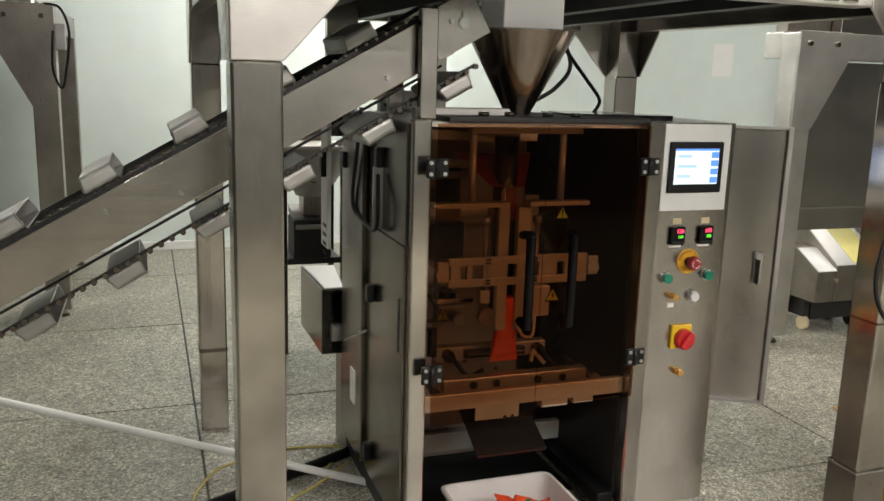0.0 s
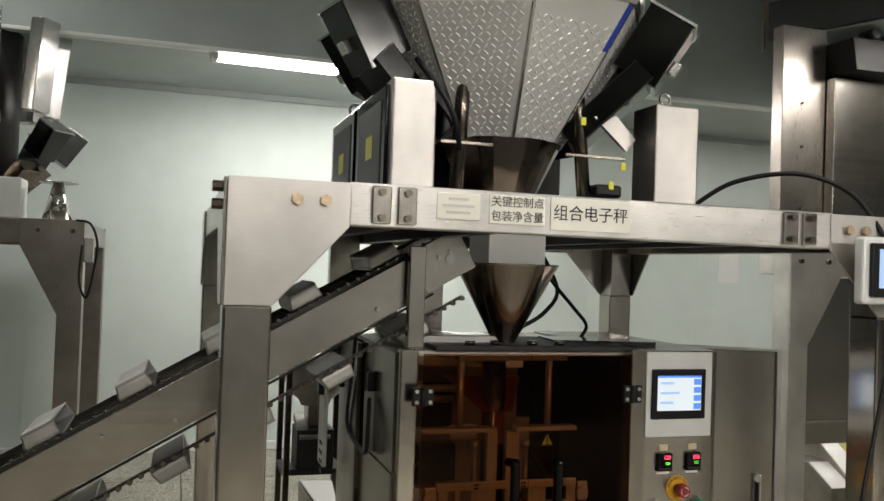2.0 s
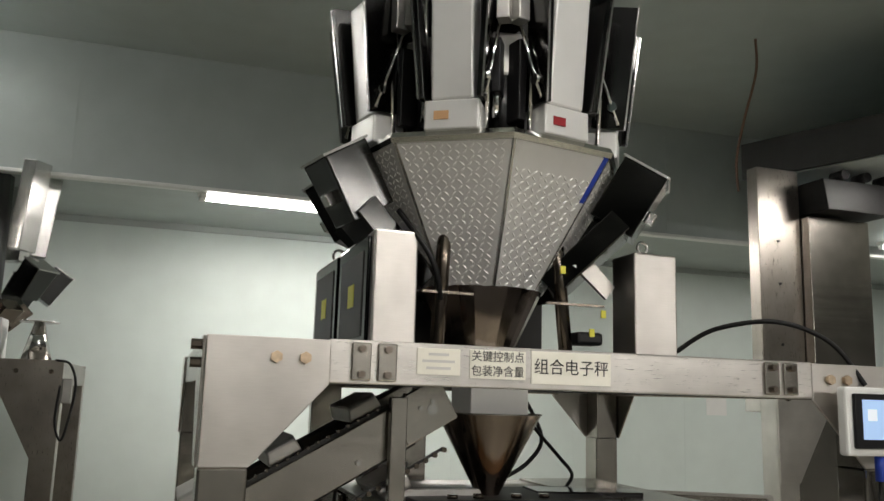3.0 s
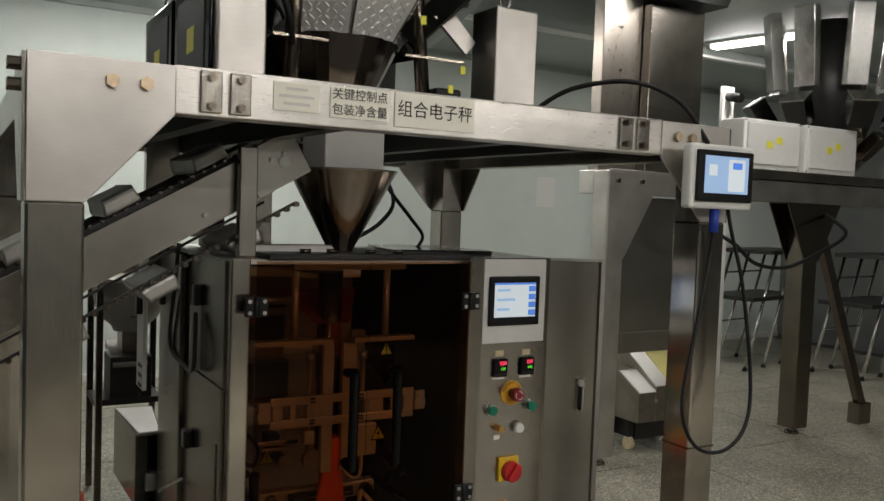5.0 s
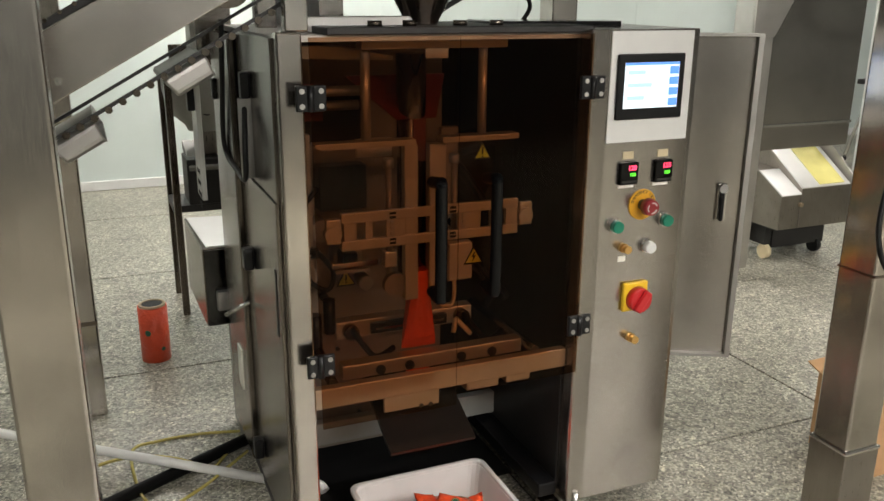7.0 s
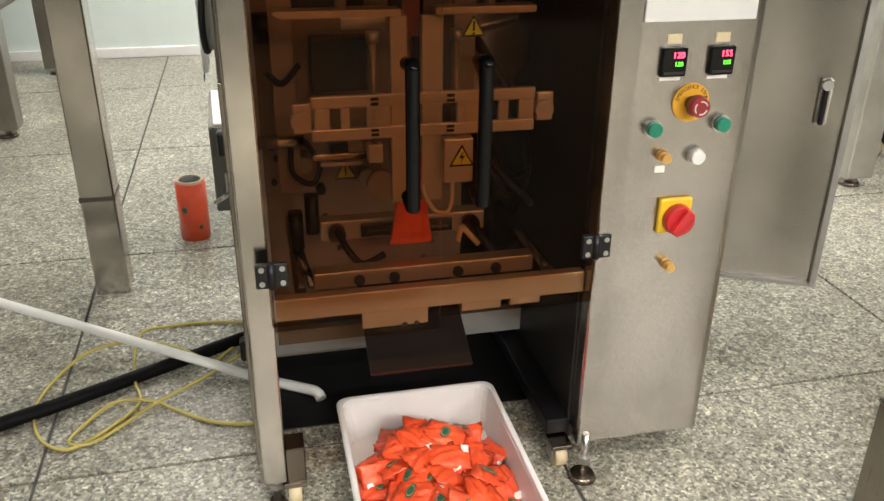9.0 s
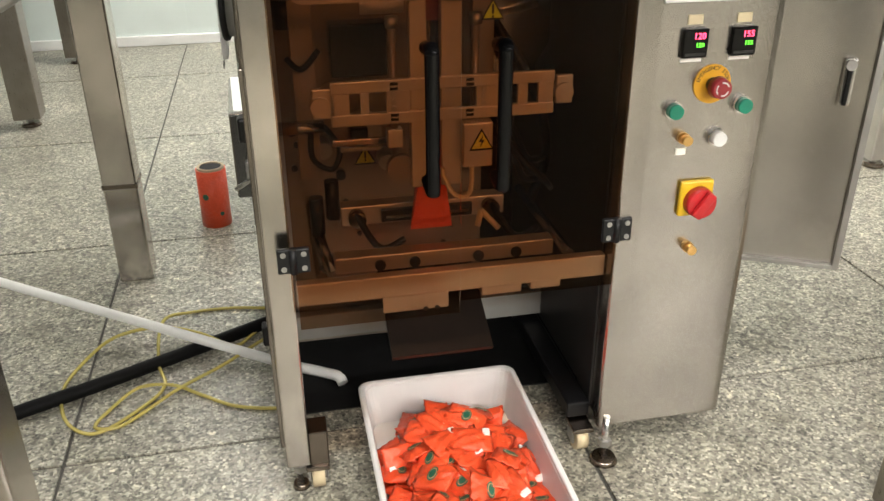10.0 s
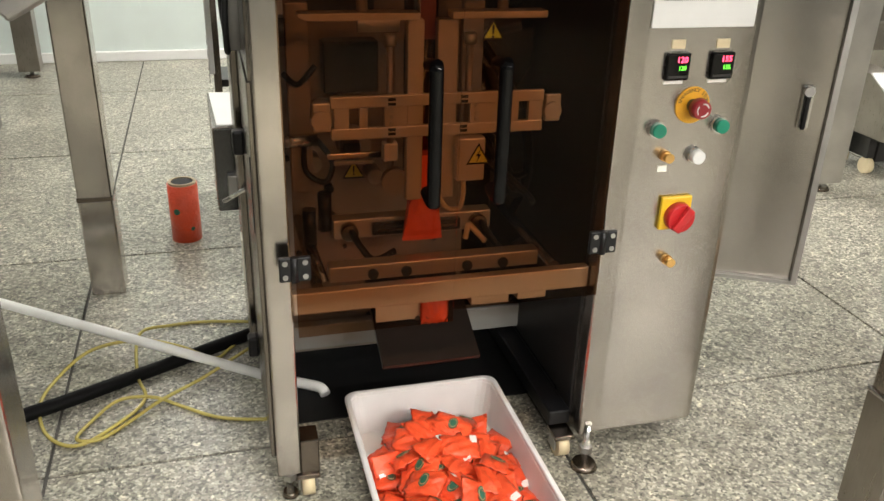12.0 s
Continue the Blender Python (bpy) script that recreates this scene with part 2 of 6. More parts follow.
def make_tread():
    """Embossed steel sheet: raised lens-shaped studs, two crossing sets."""
    m = mat("embossed_steel", (0.86, 0.85, 0.83), 0.34, 0.25, grain=0.04, grain_scale=12, stain=0.08)
    return m


TREAD = make_tread()

# ---- mesh helpers ----
def box(x0, x1, y0, y1, z0, z1, bevel=0.0, bm=None):
    out = bm or bmesh.new()
    tmp = bmesh.new()
    bmesh.ops.create_cube(tmp, size=1.0)
    for v in tmp.verts:
        v.co = Vector(((x0 + x1) / 2 + v.co.x * (x1 - x0), (y0 + y1) / 2 + v.co.y * (y1 - y0), (z0 + z1) / 2 + v.co.z * (z1 - z0)))
    if bevel:
        bmesh.ops.bevel(tmp, geom=tmp.edges[:], offset=bevel, segments=2, affect="EDGES", profile=0.5)
    return join(out, tmp)


def join(out, tmp):
    base = [out.verts.new(v.co) for v in tmp.verts]
    tmp.verts.index_update()
    for f in tmp.faces:
        nf = out.faces.new([base[v.index] for v in f.verts])
        nf.smooth = f.smooth
    tmp.free()
    return out


def prism(poly, axis, a, b, bevel=0.0, bm=None):
    """A polygon of 2D points pushed along an axis from a to b. Points are (x, z) for y, (y, z) for x, (x, y) for z."""
    tmp = bmesh.new()
    def at(p, d):
        return {"x": (d, p[0], p[1]), "y": (p[0], d, p[1]), "z": (p[0], p[1], d)}[axis]
    lo = [tmp.verts.new(at(p, a)) for p in poly]
    hi = [tmp.verts.new(at(p, b)) for p in poly]
    n = len(poly)
    tmp.faces.new(lo), tmp.faces.new(hi[::-1])
    for i in range(n):
        tmp.faces.new((lo[i], hi[i], hi[(i + 1) % n], lo[(i + 1) % n]))
    bmesh.ops.recalc_face_normals(tmp, faces=tmp.faces[:])
    if bevel:
        bmesh.ops.bevel(tmp, geom=tmp.edges[:], offset=bevel, segments=2, affect="EDGES", profile=0.5)
    return join(bm or bmesh.new(), tmp)


def rod(p0, p1, r0, r1=None, seg=20, cap=True, bm=None, smooth=True):
    """A round bar or cone between two points."""
    r1 = r0 if r1 is None else r1
    p0, p1 = Vector(p0), Vector(p1)
    d = p1 - p0
    m = Matrix.Translation((p0 + p1) / 2) @ d.to_track_quat("Z", "Y").to_matrix().to_4x4()
    tmp = bmesh.new()
    bmesh.ops.create_cone(tmp, cap_ends=cap, segments=seg, radius1=max(r0, 1e-5), radius2=max(r1, 1e-5), depth=d.length, matrix=m)
    for f in tmp.faces:
        f.smooth = smooth and len(f.verts) == 4
    return join(bm or bmesh.new(), tmp)


def smooth_line(pts, steps=8, closed=False):
    pts = [Vector(p) for p in pts]
    n, out = len(pts), []
    for i in range(n if closed else n - 1):
        p = [pts[(i + k) % n] if closed else pts[min(max(i + k, 0), n - 1)] for k in (-1, 0, 1, 2)]
        for s in range(steps):
            t = s / steps
            out.append(0.5 * (2 * p[1] + (p[2] - p[0]) * t + (2 * p[0] - 5 * p[1] + 4 * p[2] - p[3]) * t * t + (3 * p[1] - p[0] - 3 * p[2] + p[3]) * t ** 3))
    if not closed:
        out.append(pts[-1])
    return out


def pipe(pts, r, seg=8, steps=8, closed=False, bm=None, straight=False):
    """A tube along a smooth line through the points."""
    line = [Vector(p) for p in pts] if straight else smooth_line(pts, steps, closed)
    out = bm or bmesh.new()
    rings, up = [], Vector((0.123, 0.31, 0.94))
    for i, p in enumerate(line):
        a, b = line[i - 1 if (i or closed) else 0], line[(i + 1) % len(line) if closed else min(i + 1, len(line) - 1)]
        t = (b - a).normalized()
        side = t.cross(up)
        side = side.normalized() if side.length > 1e-4 else Vector((1, 0, 0))
        up = side.cross(t).normalized()
        rings.append([out.verts.new(p + r * (math.cos(k * math.tau / seg) * side + math.sin(k * math.tau / seg) * up)) for k in range(seg)])
    for i in range(len(rings) - (0 if closed else 1)):
        a, b = rings[i], rings[(i + 1) % len(rings)]
        for k in range(seg):
            f = out.faces.new((a[k], a[(k + 1) % seg], b[(k + 1) % seg], b[k]))
            f.smooth = True
    if not closed:
        out.faces.new(rings[0][::-1]), out.faces.new(rings[-1])
    return out


def loft(levels, bm=None, cap=True):
    """Rings of points joined into a skin."""
    out = bm or bmesh.new()
    rings = [[out.verts.new(p) for p in ring] for ring in levels]
    n = len(rings[0])
    for a, b in zip(rings, rings[1:]):
        for k in range(n):
            out.faces.new((a[k], a[(k + 1) % n], b[(k + 1) % n], b[k]))
    if cap:
        out.faces.new(rings[0][::-1]), out.faces.new(rings[-1])
    return out


ORIGIN = {}


def thing(name, label, category, base=(0, 0, 0), group="", kind=""):
    ob = new(name)
    ob.location = base
    ORIGIN[ob.name] = Vector(base)
    return tagged(ob, label, category, group, kind)


def finish(name, bm, material):
    bmesh.ops.recalc_face_normals(bm, faces=bm.faces[:])
    me = bpy.data.meshes.new(name)
    bm.to_mesh(me)
    bm.free()
    me.materials.append(material)
    return me


def part(name, bm, material, parent, label=""):
    """One mesh under a thing or a part; bm is in world space."""
    o = ORIGIN[parent.name]
    bmesh.ops.translate(bm, verts=bm.verts[:], vec=-o)
    ob = new(name, finish(name, bm, material))
    ob.parent = parent
    ORIGIN[ob.name] = o
    return tagged(ob, label)


def single(name, bm, material, label, category, group="", kind="", base=(0, 0, 0)):
    bmesh.ops.translate(bm, verts=bm.verts[:], vec=-Vector(base))
    ob = new(name, finish(name, bm, material))
    ob.location = base
    ORIGIN[ob.name] = Vector(base)
    return tagged(ob, label, category, group, kind)


def words(text, size, m, bm=None, depth=0.0004):
    """Lettering in the built-in font, centred, laid at pose m (text runs along x, up along y)."""
    cu = bpy.data.curves.new("lettering", "FONT")
    cu.body, cu.size, cu.align_x, cu.align_y, cu.extrude, cu.resolution_u = text, size, "CENTER", "CENTER", depth, 2
    ob = bpy.data.objects.new("lettering", cu)
    scene.collection.objects.link(ob)
    bpy.context.view_layer.update()
    dg = bpy.context.evaluated_depsgraph_get()
    me = bpy.data.meshes.new_from_object(ob.evaluated_get(dg))
    bpy.data.objects.remove(ob)
    tmp = bmesh.new()
    tmp.from_mesh(me)
    bmesh.ops.transform(tmp, matrix=m, verts=tmp.verts[:])
    bpy.data.meshes.remove(me)
    bpy.data.curves.remove(cu)
    return join(bm or bmesh.new(), tmp)


def front(x, y, z):
    """The pose of lettering on a face that looks towards -y."""
    return pose(x, y, z, 90, 0, 0)


# ---- the room ----
Z_LOW, Z_HIGH, Y_WALL, Y_STEP = 2.92, 3.8, 6.95, 5.55
X0, X1, Y0 = -4.2, 9.0, -3.6
single("wall_north", box(X0, X1, Y_WALL, Y_WALL + 0.12, 0, 4.0), WALL, "pale green insulated panel wall behind the machines", "wall", kind="structure")
# This wall and the next two are darkened so the steel mirrors less.
single("wall_south", box(X0, X1, Y0 - 0.12, Y0, 0, 4.0), WALL_DIM, "grey-green wall, darkened to dim reflections in the steel", "wall", kind="structure")
single("wall_west", box(X0 - 0.12, X0, Y0 - 0.12, Y_WALL + 0.12, 0, 4.0), WALL_DIM, "grey-green wall, darkened to dim reflections in the steel", "wall", kind="structure")
single("wall_east", box(X1, X1 + 0.12, Y0 - 0.12, Y_WALL + 0.12, 0, 4.0), WALL_DIM, "grey-green wall, darkened to dim reflections in the steel", "wall", kind="structure")
single("baseboard", box(X0, X1, Y_WALL - 0.025, Y_WALL, 0.0, 0.07, 0.006), TRIM, "white coved baseboard along the panel wall", "baseboard", kind="structure")
single("trim", box(X0, X1, Y_WALL - 0.03, Y_WALL, Z_LOW - 0.05, Z_LOW, 0.005), CEIL, "grey angle trim between wall and ceiling", "trim", kind="structure")
for k in range(10):
    x = X0 + 0.9 + k * 1.18
    single("panel_seam", box(x, x + 0.005, Y_WALL - 0.002, Y_WALL + 0.002, 0.07, 2.95), WALL, "thin joint strip of the panel wall", "trim", kind="structure")
single("ceiling", box(X0, X1, Y_STEP, Y_WALL, Z_LOW, Z_LOW + 0.1), CEIL, "grey low panel ceiling", "ceiling", kind="structure")
single("ceiling_high", box(X0, X1, Y0, Y_STEP, Z_HIGH, Z_HIGH + 0.1), CEIL, "grey raised panel ceiling over the machine", "ceiling", kind="structure")
single("ceiling_step", box(X0, X1, Y_STEP - 0.04, Y_STEP, Z_LOW - 0.004, Z_HIGH), CEIL, "vertical grey panel face between the ceilings", "ceiling", kind="structure")
for k in range(8):
    x = -3.4 + k * 1.45
    single("panel_seam", box(x, x + 0.01, Y_STEP - 0.043, Y_STEP - 0.038, Z_LOW, Z_HIGH), CEIL, "thin joint strip of the ceiling face", "trim", kind="structure")
single("trim", box(X0, X1, Y_STEP - 0.06, Y_STEP + 0.02, Z_LOW - 0.03, Z_LOW - 0.004, 0.006), TRIM, "pale edge trim below the ceiling face", "trim", kind="structure")
single("ceiling_bulkhead", prism([(3.55, 4.15), (5.02, 0.37), (8.98, 0.37), (8.98, 5.48), (4.9, 5.48)], "z", 2.985, 3.20), CEIL, "grey lowered ceiling beside the raised part", "ceiling", kind="structure")
# Dark strip put in for the shade on the lowered ceiling's side.
single("trim", prism([(3.54, 4.16), (5.01, 0.36), (4.98, 0.35), (3.51, 4.15)], "z", 2.99, 3.22), DARK, "dark strip for the shade along the edge of the lowered ceiling", "trim", kind="structure")
single("ceiling_low_south", box(X0, X1, Y0, 0.2, 3.0, 3.1), CEIL, "grey low panel ceiling", "ceiling", kind="structure")
single("ceiling_low_west", box(X0, -1.6, 0.2, Y_STEP - 0.05, 3.0, 3.1), CEIL, "grey low panel ceiling", "ceiling", kind="structure")


def tube_fixture(centre, length, turn, share):
    x, y, z = centre
    t = thing("ceiling_light", "lit twin fluorescent tube fixture on the ceiling", "light", centre, "ceiling tube lights")
    m = pose(x, y, z, 0, 0, turn)
    bm = box(-length / 2 - 0.03, length / 2 + 0.03, -0.085, 0.085, 0.005, 0.032, 0.006)
    bmesh.ops.transform(bm, matrix=m, verts=bm.verts[:])
    part("tray", bm, WHITE, t)
    for s in (-0.042, 0.042):
        bm = rod((-length / 2, s, -0.012), (length / 2, s, -0.012), 0.014, seg=12)
        bmesh.ops.transform(bm, matrix=m, verts=bm.verts[:])
        part("tube", bm, TUBE_GLOW, t, "glowing white tube")
    for s in (-1, 1):
        bm = box(s * length / 2 - 0.02, s * length / 2 + 0.02, -0.07, 0.07, -0.03, 0.006, 0.004)
        bmesh.ops.transform(bm, matrix=m, verts=bm.verts[:])
        part("end_cap", bm, WHITE, t)
    la = bpy.data.lights.new("tube_lamp", "AREA")
    la.shape, la.size, la.size_y, la.energy, la.color = "RECTANGLE", length, 0.16, TUBE_WATTS * share, (1.0, 0.935, 0.875)
    lo = new("tube_lamp", la)
    lo.matrix_world = pose(x, y, z - 0.035, 0, 0, turn)


for c, l, a, w in TUBES:
    tube_fixture(c, l, a, w)

# ---- the steel platform over the packing machine ----
def bolt_head(x, y, z, parent, r=0.011, material=None):
    part("bolt", rod((x, y, z), (x, y - 0.012, z), r, seg=6, smooth=False), material or BOLT, parent)


PX0, PX1, PY0, PY1 = 0.241, 2.122, 1.775, 3.40
platform = thing("platform", "brushed stainless steel platform on four square legs", "platform", (1.14, 2.6, 0))
LEG = 0.105
for x in (PX0, PX1 - LEG):
    for y in (PY0, PY1 - LEG):
        leg = part("leg", box(x, x + LEG, y, y + LEG, 0.0, 1.443, 0.006), STEEL, platform)
        zb = {(0, 0): 1.02, (0, 1): 0.33, (1, 0): 0.765, (1, 1): 0.60}[(int(x > 1), int(y > 2))]
        if zb < 1:
            part("weld_band", box(x - 0.0015, x + LEG + 0.0015, y - 0.0015, y + LEG + 0.0015, zb, zb + (0.014 if zb < 0.4 else 0.005)), STEEL_SIDE, leg, "stained weld seam")
        if x > 1:
            part("leg_sleeve", box(x - 0.004, x + LEG + 0.004, y - 0.004, y + LEG + 0.004, 0.0, 0.31, 0.003), STEEL_AGED, leg, "dull sleeve round the leg foot")
            part("weld_band", box(x - 0.006, x + LEG + 0.006, y - 0.006, y + LEG + 0.006, 0.306, 0.316, 0.003), STEEL_BRIGHT, leg, "pale uneven weld bead")
# corner boxes with gussets
for y, s in ((PY0 - 0.004, 1), (PY1 + 0.004, -1)):
    y2 = y + s * 0.008
    part("gusset", prism([(PX0, 1.443), (PX0 + LEG, 1.443), (PX0 + 0.272, 1.625), (PX0 + 0.272, 1.725), (PX0, 1.725)], "y", min(y, y2), max(y, y2), 0.002), STEEL_BOX, platform)
    part("gusset", prism([(PX1, 1.443), (PX1 - LEG, 1.443), (PX1 - 0.274, 1.625), (PX1 - 0.274, 1.725), (PX1, 1.725)], "y", min(y, y2), max(y, y2), 0.002), STEEL_BOX, platform)
for x in (PX0, PX1 - LEG):
    part("corner_post", box(x + 0.004, x + LEG - 0.004, PY0 + 0.006, PY0 + LEG, 1.443, 1.722), STEEL, platform)
    part("corner_post", box(x + 0.004, x + LEG - 0.004, PY1 - LEG, PY1 - 0.006, 1.443, 1.722), STEEL, platform)
beam_f = part("front_beam", box(PX0 + 0.27, PX1 - 0.269, PY0, PY0 + 0.06, 1.628, 1.728, 0.004), STEEL_BEAM, platform)
part("back_beam", box(PX0 + 0.27, PX1 - 0.269, PY1 - 0.06, PY1, 1.628, 1.728, 0.004), STEEL_X, platform)
for x in (PX0, PX1 - 0.06):
    part("side_beam", box(x, x + 0.06, PY0 + LEG, PY1 - LEG, 1.628, 1.724, 0.004), STEEL, platform)
for x in (PX0 - 0.007, PX1 + 0.001):
    for y in (PY0, PY1 - 0.24):
        part("gusset", prism([(y + (0 if y < 2 else 0.24), 1.443), (y + (LEG if y < 2 else 0.128), 1.443), (y + (0.24 if y < 2 else 0), 1.625), (y + (0.24 if y < 2 else 0), 1.722), (y + (0 if y < 2 else 0.24), 1.722)], "x", x, x + 0.006), STEEL, platform)
# deck sheets round the opening
HX0, HX1, HY0, HY1 = 0.90, 1.34, 2.14, 2.80
for a in ((PX0 + 0.06, HX0, PY0 + 0.06, PY1 - 0.06), (HX1, PX1 - 0.06, PY0 + 0.06, PY1 - 0.06), (HX0, HX1, PY0 + 0.06, HY0), (HX0, HX1, HY1, PY1 - 0.06)):
    part("deck_sheet", box(*a, 1.700, 1.712), DARK, platform)
for x in (0.62, 0.88, 1.36, 1.64):
    part("joist", box(x, x + 0.05, PY0 + 0.06, PY1 - 0.06, 1.632, 1.700), DARK, platform)
for x0, x1 in ((0.561, 0.607), (0.622, 0.668), (1.690, 1.737), (1.752, 1.797)):
    p = part("splice_plate", box(x0, x1, PY0 - 0.009, PY0, 1.636, 1.722, 0.003), STEEL, platform)
    for z in (1.650, 1.708):
        bolt_head((x0 + x1) / 2, PY0 - 0.009, z, p, 0.009, STEEL_WORN)
for x in (0.392, 0.456, 1.905, 1.962):
    bolt_head(x, PY0 - 0.004, 1.682, platform, 0.014)
for y in (1.815, 1.85):
    for z in (1.665, 1.705):
        part("bolt", rod((PX0 - 0.007, y, z), (PX0 - 0.03, y, z), 0.011, seg=6, smooth=False), STEEL_WORN, platform)


def notice(x0, x1, z0, z1, label, lines, sizes, material=PAPER):
    t = thing("notice", label, "sign", ((x0 + x1) / 2, PY0, z0))
    part("card", box(x0, x1, PY0 - 0.003, PY0 - 0.0005, z0, z1, 0.0008), material, t)
    n = len(lines)
    for k, (l, s) in enumerate(zip(lines, sizes)):
        z = z1 - (k + 0.5) * (z1 - z0) / n
        part("lettering", words(l, s, front((x0 + x1) / 2, PY0 - 0.0035, z)), INK, t)
    return t


faded = notice(0.717, 0.824, 1.655, 1.717, "faded white paper notice on the platform beam", [], [])
for k, w in enumerate((0.05, 0.08, 0.06)):
    part("print_bar", box(0.77 - w / 2, 0.77 + w / 2, PY0 - 0.0036, PY0 - 0.003, 1.700 - k * 0.016, 1.706 - k * 0.016), FADED, faded)
notice(0.848, 0.993, 1.650, 1.719, "white notice with two rows of black characters on the beam", ["关键控制点", "包装净含量"], [0.0275, 0.0275])
notice(1.008, 1.226, 1.642, 1.722, "cream notice with five large black characters on the beam", ["组合电子秤"], [0.041])

# operator screen on the platform corner
hmi = thing("operator_screen", "white-framed operator touch screen clamped to the platform", "screen", (2.05, 1.72, 1.49))
SX0, SX1, SY = 1.882, 2.134, 1.69
part("housing", box(SX0, SX1, SY, SY + 0.035, 1.482, 1.663, 0.008), WHITE, hmi)
bz = part("bezel", box(SX0 + 0.018, SX1 - 0.013, SY - 0.012, SY, 1.502, 1.646, 0.004), BLACK, hmi)
part("screen", box(SX0 + 0.042, SX1 - 0.036, SY - 0.0135, SY - 0.0115, 1.526, 1.630), SCREEN, bz)
part("screen_area", box(SX0 + 0.135, SX1 - 0.052, SY - 0.0145, SY - 0.0135, 1.533, 1.622), SCREEN_W, bz)
part("screen_area", box(SX0 + 0.058, SX0 + 0.088, SY - 0.0145, SY - 0.0135, 1.575, 1.605), SCREEN_W, bz)
part("screen_bar", box(SX0 + 0.150, SX1 - 0.064, SY - 0.0150, SY - 0.0145, 1.595, 1.614), SCREEN_B, bz)
part("bracket", box(SX0 + 0.06, SX0 + 0.12, SY + 0.035, PY0 + 0.01, 1.54, 1.62), STEEL, hmi)
part("plug", rod((2.015, 1.72, 1.484), (2.015, 1.72, 1.415), 0.014, seg=12), BLUE, hmi, "blue cable plug")
single("cable", pipe([(2.015, 1.72, 1.42), (2.005, 1.72, 1.34), (1.94, 1.70, 1.12), (1.885, 1.68, 0.93), (1.92, 1.66, 0.82), (2.02, 1.65, 0.795), (2.12, 1.66, 0.85), (2.16, 1.68, 0.98), (2.13, 1.70, 1.25), (2.09, 1.72, 1.42), (2.08, 1.73, 1.49)], 0.0056, 8, 10), RUBBER, "black cable hanging in a long loop from the screen", "cable")
single("cable", pipe([(1.66, 2.14, 1.76), (1.74, 2.05, 1.83), (1.86, 1.92, 1.85), (1.96, 1.82, 1.79), (2.02, 1.76, 1.67)], 0.0075, 8, 10), RUBBER, "black cable arching from box to operator screen", "cable")
single("cable", pipe([(1.31, 2.62, 1.70), (1.35, 2.6, 1.62), (1.40, 2.55, 1.48), (1.33, 2.5, 1.40), (1.24, 2.5, 1.345), (1.22, 2.52, 1.312)], 0.007, 8, 8), RUBBER, "black cable hanging from the platform to the packing machine", "cable")
single("cable", pipe([(1.24, 2.40, 1.62), (1.31, 2.42, 1.52), (1.43, 2.48, 1.42), (1.50, 2.52, 1.36), (1.49, 2.54, 1.315)], 0.006, 8, 8), RUBBER, "black cable hanging from the platform to the packing machine", "cable")
single("cable", pipe([(3.98, 3.62, 1.42), (4.08, 3.43, 1.306), (4.27, 3.43, 1.19), (4.55, 3.43, 1.165), (4.84, 3.43, 1.25), (5.12, 3.43, 1.38), (5.22, 3.655, 1.5)], 0.012, 8, 8), RUBBER, "thick black cable slung between the machines", "cable")

# ---- the weigher on the platform ----
AX, AY = 1.125, 2.45
weigher = thing("multihead_weigher", "stainless multihead weigher with tread-plate skirt on the platform", "weighing machine", (AX, AY, 1.712))
TURN8 = math.radians(-100)


def ring8(r, z, n=8, off=0.0):
    return [(AX + r * math.cos(TURN8 + off + k * math.tau / n), AY + r * math.sin(TURN8 + off + k * math.tau / n), z) for k in range(n)]


def facet_pose(k, r, z, lean=0.0):
    """A frame on the middle of side k: x along the side, y inwards, z up; lean tips the top outwards."""
    a = TURN8 + (k + 0.5) * math.tau / 8
    return pose(AX + r * math.cos(a), AY + r * math.sin(a), z, 0, 0, math.degrees(a) + 90) @ pose(0, 0, 0, lean)


def moved(bm, m):
    bmesh.ops.transform(bm, matrix=m, verts=bm.verts[:])
    return bm


